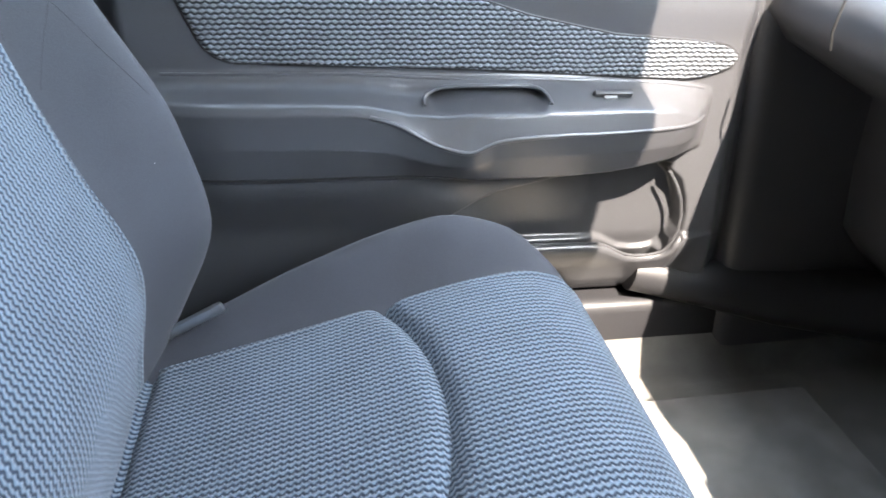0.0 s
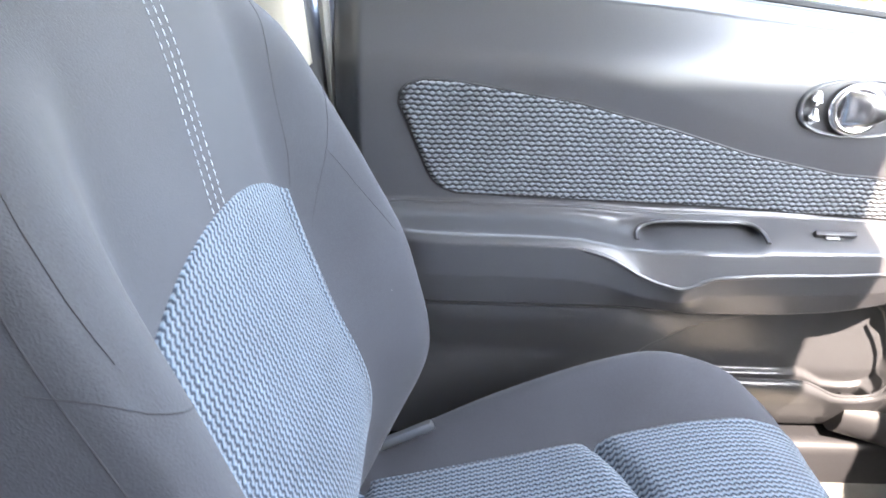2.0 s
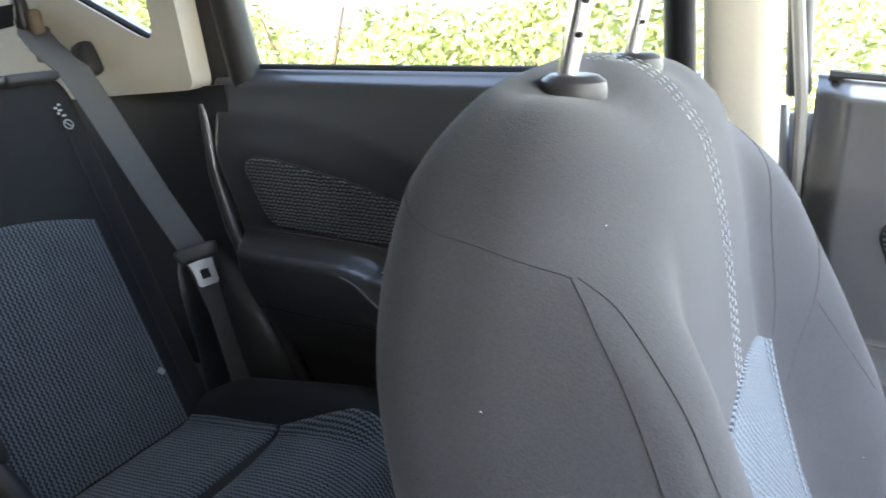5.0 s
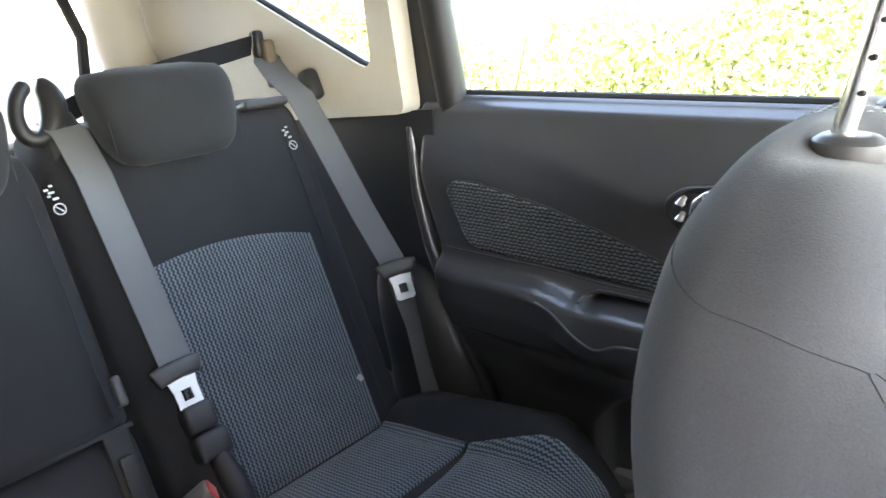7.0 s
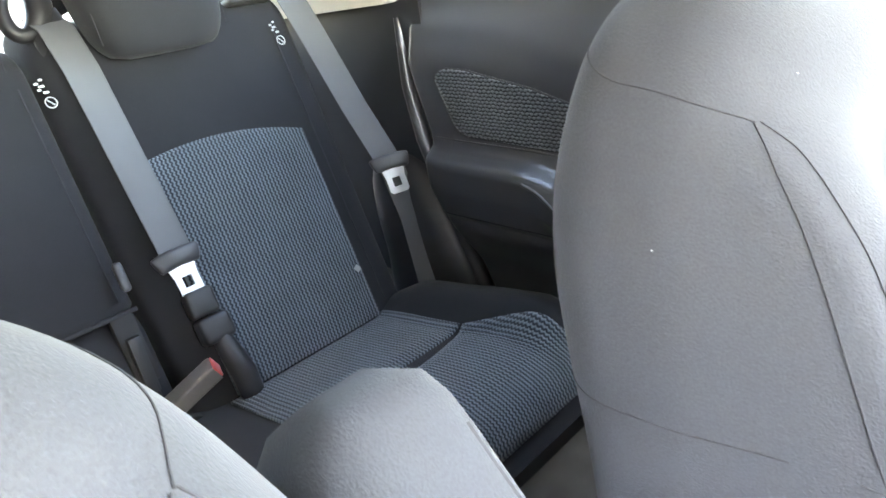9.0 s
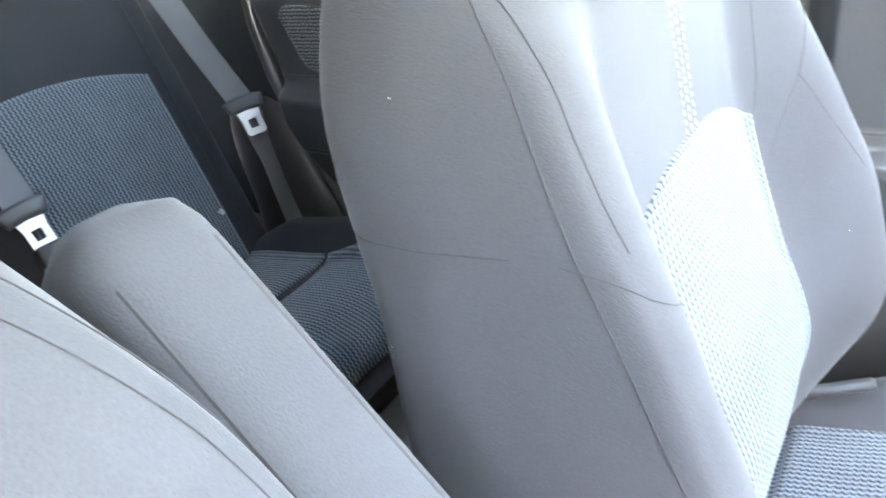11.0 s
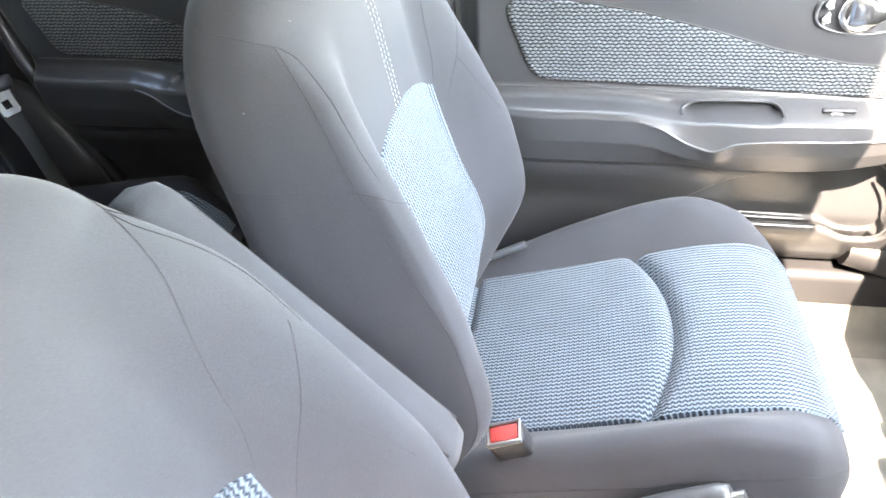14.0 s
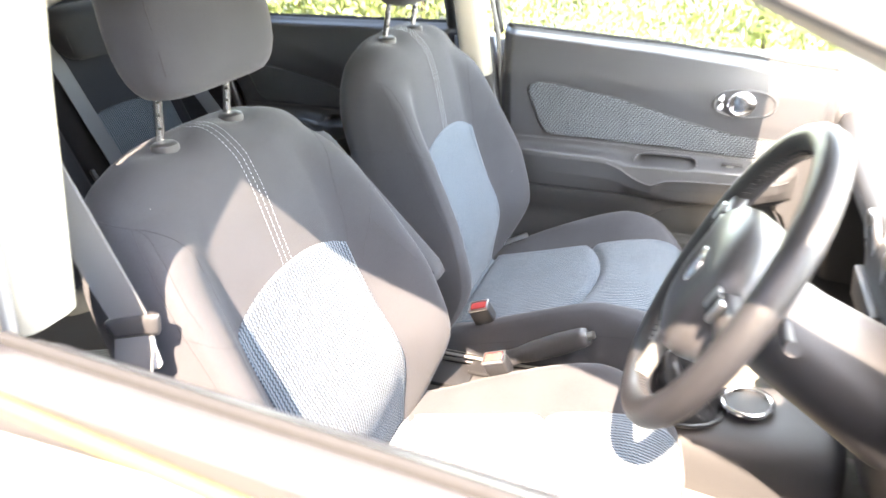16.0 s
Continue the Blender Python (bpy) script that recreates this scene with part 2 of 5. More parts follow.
def patch(name, fn, U, V, mat, parent=None, label="", proud=0.003, sink=0.006, flip=False, pad=0.0, uvf=None):
    """A cloth panel laid over the surface fn(U, V); U, V are grids. It stands proud, puffs by pad, and its rim is tucked in."""
    P = fn(U, V)
    N = normals_of(P) * (-1 if flip else 1)
    nv, nu = U.shape
    a = np.minimum(np.linspace(0, 1, nu), np.linspace(1, 0, nu))[None, :] * 2
    b = np.minimum(np.linspace(0, 1, nv), np.linspace(1, 0, nv))[:, None] * 2
    puff = pad * (sst(0, 0.25, a) * sst(0, 0.25, b))
    Q = P + N * (proud + puff)[..., None]
    big = np.zeros((nv + 2, nu + 2, 3))
    big[1:-1, 1:-1] = Q
    Qs = P - N * sink
    big[0, 1:-1], big[-1, 1:-1], big[1:-1, 0], big[1:-1, -1] = Qs[0], Qs[-1], Qs[:, 0], Qs[:, -1]
    big[0, 0], big[0, -1], big[-1, 0], big[-1, -1] = Qs[0, 0], Qs[0, -1], Qs[-1, 0], Qs[-1, -1]
    if uvf is None:
        su = np.concatenate([np.zeros((nv, 1)), np.cumsum(np.linalg.norm(np.diff(P, axis=1), axis=2), axis=1)], axis=1)
        su -= su[:, nu // 2][:, None]
        sv = np.concatenate([np.zeros((1, nu)), np.cumsum(np.linalg.norm(np.diff(P, axis=0), axis=2), axis=0)], axis=0)
        sv = sv + (V[:1, :] - V.min()) * 0
    else:
        su, sv = uvf(U, V)
    UV = np.zeros((nv + 2, nu + 2, 2))
    UV[..., 0], UV[..., 1] = np.pad(su, 1, mode="edge"), np.pad(sv, 1, mode="edge")
    faces = grid_faces(nu + 2, nv + 2)
    if flip:
        faces = [f[::-1] for f in faces]
    return ob_from(name, big.reshape(-1, 3), faces, mat, parent, label, UV.reshape(-1, 2))


def tube(bm, pts, r, n=8):
    """Adds a round rod along pts to bm; r is one radius or one for each point."""
    pts = [Vector(p) for p in pts]
    rs = [r] * len(pts) if np.isscalar(r) else list(r)
    rings = []
    for i, p in enumerate(pts):
        d = (pts[min(i + 1, len(pts) - 1)] - pts[max(i - 1, 0)]).normalized()
        a = d.orthogonal().normalized() if i == 0 else (prev - d * prev.dot(d)).normalized()
        prev = a
        c = d.cross(a)
        rings.append([bm.verts.new(p + (a * math.cos(2 * math.pi * k / n) + c * math.sin(2 * math.pi * k / n)) * rs[i]) for k in range(n)])
    for q, w in zip(rings, rings[1:]):
        for k in range(n):
            bm.faces.new((q[k], q[(k + 1) % n], w[(k + 1) % n], w[k]))
    bm.faces.new(rings[0][::-1])
    bm.faces.new(rings[-1])
    return bm


def rod(name, pts, r, mat, parent=None, label="", n=8):
    return part(name, tube(bmesh.new(), pts, r, n), mat, parent, label)


def slab(bm, m, size, bevel=0.004, seg=2):
    """Adds a bevelled block of that size at the pose m to bm."""
    made = bmesh.ops.create_cube(bm, size=1.0, matrix=m @ Matrix.Diagonal((*size, 1)))
    edges = list({e for v in made["verts"] for e in v.link_edges})
    if bevel:
        bmesh.ops.bevel(bm, geom=edges, offset=bevel, segments=seg, affect="EDGES", profile=0.6)
    return bm


def block(name, m, size, mat, parent=None, label="", bevel=0.004, seg=2):
    return part(name, slab(bmesh.new(), m, size, bevel, seg), mat, parent, label)


def strip(name, pts, side, width, thick, mat, parent=None, label=""):
    """A flat band (webbing, trim) along pts, width across the direction side."""
    pts = [Vector(p) for p in pts]
    rings = []
    for i, p in enumerate(pts):
        d = (pts[min(i + 1, len(pts) - 1)] - pts[max(i - 1, 0)]).normalized()
        s = Vector(side[i] if isinstance(side, list) else side)
        s = (s - d * s.dot(d)).normalized() * width / 2
        n = d.cross(s).normalized() * thick / 2
        rings.append(np.array([p - s - n, p + s - n, p + s * 0.98 + n, p - s * 0.98 + n]))
    ob = loft(name, rings, mat, parent, label)
    ob.data.set_sharp_from_angle(angle=radians(40))
    return ob


def ring_tube(bm, m, R, r, n=48, k=10, squash=1.0):
    """Adds a torus at the pose m to bm."""
    vs = [[bm.verts.new(m @ Vector(((R + r * math.cos(b)) * math.cos(a), (R + r * math.cos(b)) * math.sin(a) * squash, r * math.sin(b))))
           for b in (2 * math.pi * j / k for j in range(k))] for a in (2 * math.pi * i / n for i in range(n))]
    for i in range(n):
        for j in range(k):
            bm.faces.new((vs[i][j], vs[(i + 1) % n][j], vs[(i + 1) % n][(j + 1) % k], vs[i][(j + 1) % k]))
    return bm


def lathe(bm, m, prof, n=24):
    """Adds a turned solid with the profile (radius, height) at the pose m to bm."""
    vs = [[bm.verts.new(m @ Vector((r * math.cos(2 * math.pi * i / n), r * math.sin(2 * math.pi * i / n), h))) for i in range(n)] for r, h in prof]
    for a, b in zip(vs, vs[1:]):
        for i in range(n):
            bm.faces.new((a[i], a[(i + 1) % n], b[(i + 1) % n], b[i]))
    bm.faces.new(vs[0][::-1])
    bm.faces.new(vs[-1])
    return bm


def superring(n, p):
    t = 2 * np.pi * (np.arange(n) + 0.5) / n
    c, s = np.cos(t), np.sin(t)
    return np.sign(c) * np.abs(c) ** (2 / p), np.sign(s) * np.abs(s) ** (2 / p)


# ---- ground and surroundings ----
bm = bmesh.new()
bmesh.ops.create_grid(bm, x_segments=40, y_segments=40, size=400)
ground = tagged(part("ground", bm, ASPHALT), "grey asphalt ground under the parked car", "ground", kind="structure")


def hedge(name, x0, x1, y0, y1, height, count, label):
    """A hedge of many small leaves round a woody core."""
    rng = np.random.default_rng(5)
    ctr = rng.random((count, 3)) * [x1 - x0, y1 - y0, 1] + [x0, y0, 0]
    top = height * (0.82 + 0.25 * np.sin(ctr[:, 0] * 1.3) * np.sin(ctr[:, 1] * 0.9 + 1) + 0.12 * np.sin(ctr[:, 0] * 4.1 + ctr[:, 1] * 3.3))
    ctr[:, 2] = top * rng.random(count) ** 0.6
    a, b = rng.normal(size=(count, 3)), rng.normal(size=(count, 3))
    a /= np.linalg.norm(a, axis=1)[:, None]
    b -= a * (a * b).sum(1)[:, None]
    b /= np.linalg.norm(b, axis=1)[:, None]
    L, w = (0.022 + 0.03 * rng.random(count))[:, None], 0.014
    v = np.stack([ctr - a * L, ctr + b * w, ctr + a * L, ctr - b * w], 1).reshape(-1, 3)
    crown = ob_from("leaves", v, [(4 * i, 4 * i + 1, 4 * i + 2, 4 * i + 3) for i in range(count)], LEAF, smooth=False)
    root = thing(name, label, "hedge", kind="stuff")
    crown.parent = root
    bm = bmesh.new()
    for i in range(int(max(x1 - x0, y1 - y0) * 1.5)):
        p = Vector((rng.uniform(x0, x1), rng.uniform(y0, y1), 0))
        tube(bm, [p, p + Vector((rng.normal() * 0.1, rng.normal() * 0.1, height * 0.45)), p + Vector((rng.normal() * 0.3, rng.normal() * 0.3, height * 0.8))], [0.03, 0.02, 0.006], 5)
    part("stems", bm, BARK, root)


hedge("hedge", -8, 4, 3.9, 5.2, 1.5, 60000, "sunlit green leafy hedge beside the car")
hedge("hedge", -9.5, -8.0, -3, 2.0, 1.6, 20000, "sunlit green leafy hedge behind the car")

# unseen plain board fence added driver's side; blocks sky light into the open window
fence = thing("fence", "unseen board fence added to block light beside the car", "fence", kind="structure")
WOOD = material("light_screen_boards", (0.11, 0.085, 0.06), 0.85, scale=60, bump=0.5, var=0.3, big=2.0)
first = block("board", pose(-5.0, -2.25, 1.31), (0.145, 0.025, 2.62), WOOD, fence, "", 0.004, 1)
for i in range(1, 40):
    b = new("board", first.data)
    b.parent = fence
    b.location.x = i * 0.15

# ---- car body ----
SEAT_Y = 0.333
ROOF_Z = 1.555


def side_y(z):
    """Half width of the cabin's glass line at a height."""
    return np.interp(z, [0.2, 0.5, 0.8, 1.08, 1.49, 1.55], [0.76, 0.80, 0.81, 0.78, 0.67, 0.63])


# floor with a raised tunnel
xs, ys = np.linspace(-2.05, 1.25, 60), np.linspace(-0.80, 0.80, 61)
X, Y = np.meshgrid(xs, ys)
Z = 0.35 + 0.13 * sst(0.16, 0.10, np.abs(Y)) * sst(1.2, 0.6, X) + 0.10 * sst(0.70, 0.74, np.abs(Y)) + 0.13 * sst(-0.70, -0.85, X) + 0.25 * sst(0.75, 1.15, X)
fl = np.stack([X, Y, Z], -1)
fl2 = fl.copy()
fl2[..., 2] = 0.25
n_ = fl.shape[1]
m_ = fl.shape[0]
fv = np.concatenate([fl.reshape(-1, 3), fl2.reshape(-1, 3)])
ff = grid_faces(n_, m_) + [tuple(i + n_ * m_ for i in f[::-1]) for f in grid_faces(n_, m_)]
floor = tagged(ob_from("floor", fv, ff, CARPET), "worn grey carpeted car floor with sunlit footwell", "car floor", kind="structure")

# roof: outer skin and pale headliner, from the windscreen's top edge to the tailgate
def roof_z(x, y):
    return ROOF_Z - 0.016 * (y / 0.62) ** 4 - 0.02 * (y / 0.62) ** 2 - 0.12 * sst(-0.1, 0.35, x) - 0.06 * sst(-1.2, -2.0, x)


def roof_sheet(name, dz, mat, label):
    us = np.linspace(-1.95, 0.315, 30)
    vs = np.linspace(-0.66, 0.66, 25)
    X, Y = np.meshgrid(us, vs)
    X = np.where(X > 0, X * (1 - 0.22 * (Y / 0.66) ** 2), X)
    Z = roof_z(X, Y) + dz
    top = np.stack([X, Y, Z + 0.012], -1).reshape(-1, 3)
    bot = np.stack([X, Y, Z], -1).reshape(-1, 3)
    k = len(us) * len(vs)
    g = grid_faces(len(us), len(vs))
    nu, nv = len(us), len(vs)
    rim = [j * nu for j in range(nv)] + [(nv - 1) * nu + i for i in range(1, nu)] + [j * nu + nu - 1 for j in range(nv - 2, -1, -1)] + list(range(nu - 2, 0, -1))
    f = g + [tuple(i + k for i in q[::-1]) for q in g] + [(a, b, b + k, a + k) for a, b in zip(rim, rim[1:] + rim[:1])]
    return tagged(ob_from(name, np.concatenate([top, bot]), f, mat), label, "car roof", kind="structure")


roof_sheet("roof", 0.02, PAINT, "pale painted car roof")
roof_sheet("ceiling", -0.012, HEADLINER, "pale grey cloth headliner")


def pillar(name, pts, wide, deep, mat, label, kind="structure", sharp=3.5):
    """A pillar trim: a rounded section swept along pts, wide along the car, deep across it."""
    sx, sy = superring(20, sharp)
    rings = []
    for i, p in enumerate(pts):
        w = wide[i] if isinstance(wide, (list, tuple)) else wide
        rings.append(np.stack([p[0] + sx * w / 2, p[1] + sy * deep / 2, np.full(20, p[2])], 1))
    return tagged(loft(name, rings, mat), label, "pillar trim", kind=kind)


for s, nm in ((1, "left"), (-1, "right")):
    yb = lambda z: s * (float(side_y(z)) - 0.035)
    # B pillar: dark foot, cream upper part
    pillar("pillar_b_lower_" + nm, [(-0.44, yb(0.4), 0.36), (-0.455, yb(0.8), 0.8), (-0.475, yb(1.06), 1.09)], [0.16, 0.13, 0.11], 0.07, PLASTIC, "charcoal plastic lower pillar trim between the doors")
    yu = lambda z: s * (float(side_y(z)) - (0.062 if s > 0 else 0.088))
    fx = 0.016 if s > 0 else 0.018
    zb, wu = (1.0, [0.075, 0.070, 0.08]) if s > 0 else (1.09, [0.105, 0.095, 0.11])
    pillar("pillar_b_upper_" + nm, [(-0.478 + fx + 0.05 * (1.09 - zb), yu(1.09), zb), (-0.488 + fx, yu(1.28), 1.28), (-0.50 + fx, yu(1.48), 1.49)], wu, 0.075, CREAM, "cream upper pillar trim between the doors")
    # A pillar and roof rail
    pts = [(0.97, s * 0.70, 1.01), (0.62, s * 0.68, 1.17), (0.30, s * 0.655, 1.31), (0.12, s * 0.648, 1.385), (0.0, s * 0.645, 1.435), (-0.2, s * 0.645, 1.48), (-0.5, s * 0.645, 1.50), (-0.8, s * 0.645, 1.505), (-1.4, s * 0.635, 1.49), (-1.95, s * 0.61, 1.42)]
    pts = pts if s > 0 else [(x, y, z + 0.022 * float(sst(0.5, 0.1, x))) for x, y, z in pts]
    tagged(rod("pillar_a_" + nm, pts, [0.04, 0.036, 0.026, 0.025, 0.026, 0.029, 0.03, 0.03, 0.033, 0.04], CREAM, n=14), "cream windscreen pillar and roof rail trim", "pillar trim", kind="structure")
    out = [(0.93, s * 0.735, 0.99), (0.62, s * 0.715, 1.145), (0.30, s * 0.69, 1.285), (0.12, s * 0.682, 1.362), (0.0, s * 0.678, 1.412), (-0.2, s * 0.675, 1.462), (-0.42, s * 0.675, 1.482)]
    tagged(rod("door_frame_" + nm, [(a, b, c + (0.012 if s > 0 else 0.034)) for a, b, c in out], 0.009, PLASTIC_GREY, n=10), "grey upper door frame along the roof edge", "trim", kind="structure")
    # body side below the glass, outer skin
    zs = np.linspace(0.22, 1.07, 14)
    xs = np.linspace(-2.1, 1.6, 40)
    X, Zg = np.meshgrid(xs, zs)
    Yg = s * (side_y(Zg) + 0.035 + 0.012 * np.sin(np.clip((Zg - 0.3) / 0.7, 0, 1) * np.pi)) * (1 - 0.10 * sst(0.6, 1.7, X) - 0.06 * sst(-1.4, -2.2, X))
    a = np.stack([X, Yg, Zg], -1).reshape(-1, 3)
    b = a - np.array([0, s * 0.012, 0])
    k = len(a)
    g = grid_faces(40, 14)
    tagged(ob_from("body_side_" + nm, np.concatenate([a, b]), g + [tuple(i + k for i in q[::-1]) for q in g], PAINT), "pale painted car body side", "car body", kind="structure")

# ---- front seats ----
# profiles of the backrest by height: middle, half depths, half width, bolster
bk_m = curve([0.50, 0.60, 0.80, 1.00, 1.17], [-0.425, -0.43, -0.459, -0.492, -0.520])
bk_f = curve([0.50, 0.60, 0.72, 0.82, 0.96, 1.06, 1.12, 1.15, 1.168, 1.174], [0.06, 0.081, 0.112, 0.092, 0.073, 0.072, 0.066, 0.050, 0.030, 0.004])
bk_b = curve([0.50, 0.60, 0.90, 1.06, 1.12, 1.15, 1.168, 1.174], [0.05, 0.065, 0.052, 0.076, 0.061, 0.044, 0.028, 0.004])
bk_w = curve([0.50, 0.60, 0.70, 0.84, 0.95, 1.03, 1.08, 1.115, 1.14, 1.158, 1.168, 1.174], [0.20, 0.262, 0.284, 0.278, 0.261, 0.250, 0.232, 0.214, 0.190, 0.150, 0.110, 0.02])
bk_bol = curve([0.50, 0.62, 0.72, 0.83, 0.93, 1.00, 1.06, 1.11], [0.0, 0.056, 0.092, 0.104, 0.088, 0.065, 0.042, 0.0])
BACK_P = 3.0


def bolster_shape(t):
    return sst(0.50, 0.90, t)


def back_front(s, z):
    """The backrest's front face at the offset s from its middle and the height z."""
    s, z = np.asarray(s, float), np.asarray(z, float)
    t = np.clip(np.abs(s) / bk_w(z), 0, 0.999)
    x = bk_m(z) + bk_f(z) * (1 - t**BACK_P) ** (1 / BACK_P) + bk_bol(z) * bolster_shape(t) * (1 - 0.9 * sst(0.93, 1.0, t))
    return np.stack([x, s + 0 * z, z + 0 * s], -1)


def back_ring(a, z):
    """The backrest's whole skin by the angle a round it (0: +side, 90 degrees: front) and the height."""
    a, z = np.asarray(a, float), np.asarray(z, float)
    c, d = np.cos(a), np.sin(a)
    c, d = np.sign(c) * np.abs(c) ** (2 / BACK_P), np.sign(d) * np.abs(d) ** (2 / BACK_P)
    t = np.abs(c)
    x = bk_m(z) + np.where(d > 0, bk_f(z), bk_b(z)) * d + np.where(d > 0, bk_bol(z) * bolster_shape(t) * (1 - 0.9 * sst(0.93, 1.0, t)), 0)
    return np.stack([x, c * bk_w(z), z], -1)


# profiles of the cushion by length
cu_top = curve([-0.40, -0.36, -0.20, -0.08, 0.0, 0.05, 0.09, 0.115, 0.13, 0.137], [0.56, 0.568, 0.614, 0.651, 0.672, 0.678, 0.669, 0.647, 0.615, 0.58])
cu_w = curve([-0.40, -0.30, -0.10, 0.0, 0.06, 0.10, 0.125, 0.137], [0.245, 0.256, 0.268, 0.264, 0.250, 0.225, 0.195, 0.16])
cu_bot = curve([-0.40, -0.05, 0.03, 0.08, 0.11, 0.137], [0.47, 0.488, 0.50, 0.525, 0.545, 0.57])
cu_bol = curve([-0.40, -0.32, -0.18, -0.04, 0.04, 0.10, 0.137], [0.018, 0.026, 0.054, 0.068, 0.046, 0.012, 0.0])
CUSH_P = 4.0


def cushion_top(x, s):
    x, s = np.asarray(x, float), np.asarray(s, float)
    t = np.clip(np.abs(s) / cu_w(x), 0, 0.999)
    mid = (cu_top(x) + cu_bot(x)) / 2
    z = mid + (cu_top(x) - mid) * (1 - t**CUSH_P) ** (1 / CUSH_P) + cu_bol(x) * sst(0.60, 0.88, t) * (1 - sst(0.92, 1.0, t))
    z = z - 0.015 * np.exp(-np.abs((x - (-0.098 + 0.042 * (1 - (s / 0.165) ** 2))) / 0.010) ** 1.4) * (1 - sst(0.165, 0.19, np.abs(s)))
    z = z - 0.009 * np.exp(-np.abs((x + 0.344) / 0.007) ** 1.4) * (1 - sst(0.165, 0.18, np.abs(s)))
    return np.stack([x + 0 * s, s + 0 * x, z], -1)


def seam(name, fn, A, B, parent, mat=SEAM, r=0.00038):
    """A sewn seam: a thin cord that follows a surface."""
    P = fn(np.asarray(A, float), np.asarray(B, float))
    c = np.array([-0.5, 0, 0.8]) if fn is not cushion_top else np.array([-0.1, 0, 0.5])
    N = P - c
    N = N / np.linalg.norm(N, axis=1, keepdims=True)
    return rod(name, P + N * (0.0008 if name == "cross_seam" else 0.0002), r, mat, parent, n=6)


def dashes(P, N, r, dash, gap, half):
    """Stitches: short slanted capsules along the line P."""
    bm = bmesh.new()
    d = np.concatenate([[0], np.cumsum(np.linalg.norm(np.diff(P, axis=0), axis=1))])
    q = 0.0
    while q + dash < d[-1]:
        a = np.array([np.interp(q, d, P[:, i]) for i in range(3)])
        b = np.array([np.interp(q + dash, d, P[:, i]) for i in range(3)])
        k = min(int(np.searchsorted(d, q)), len(P) - 1)
        tube(bm, [a + N[k] * 0.0002, (a + b) / 2 + N[k] * 0.0005, b + N[k] * 0.0002], [r * 0.6, r, r * 0.6], 5)
        q += dash + gap
    return bm


def headrest(parent_name, label, cx, cz, hw, hh, hd, tilt, post_len, spread=0.072, group="", notch=True, taper=-0.04):
    """A padded headrest with its two bright posts; origin where the posts leave the seat."""
    root = thing(parent_name, label, "headrest", group)
    sx, sy = superring(40, 3.4)
    rings = []
    for v in np.linspace(-1, 1, 25):
        k = (1 - abs(v) ** 3.2) ** (1 / 3.2) if abs(v) < 1 else 0.0
        k = max(k, 0.05)
        bulge = 1 + 0.10 * np.cos(v * 2.0)
        y = sx * hw * (0.55 + 0.45 * k) * (1 + taper * v) if abs(v) < 0.98 else sx * hw * 0.5
        x = sy * hd * k * bulge - 0.012 * (1 - np.abs(sx)) * 0
        z = np.full(40, cz + v * hh)
        rings.append(np.stack([x + cx - np.tan(tilt) * (z - cz), y, z], 1))
    pad = loft("pad", rings, CLOTH, root)
    for s in (1, -1):
        zt = cz - hh * 0.6
        bm = tube(bmesh.new(), [(0.006, s * spread, -0.05), (0, s * spread, 0.0), (cx * zt / cz if cz else 0, s * spread, zt)], 0.0058, 12)
        p = part("post", bm, CHROME, root, "bright chrome headrest post")
        if notch:
            bm = bmesh.new()
            for k in range(4):
                q = 0.025 + k * 0.017
                slab(bm, pose(cx * q / cz + 0.003, s * spread - 0.003, q), (0.005, 0.005, 0.0035), 0.001, 1)
            part("notch", bm, RUBBER, p)
    for s in (1, -1):
        y = hw * 0.94 * s
        rod("side_seam", [(cx + hd * 0.655 - np.tan(tilt) * q, y, cz + q) for q in np.linspace(-hh * 0.6, hh * 0.6, 12)], 0.0008, SEAM, root, n=5)
    return root


HIDDEN = []


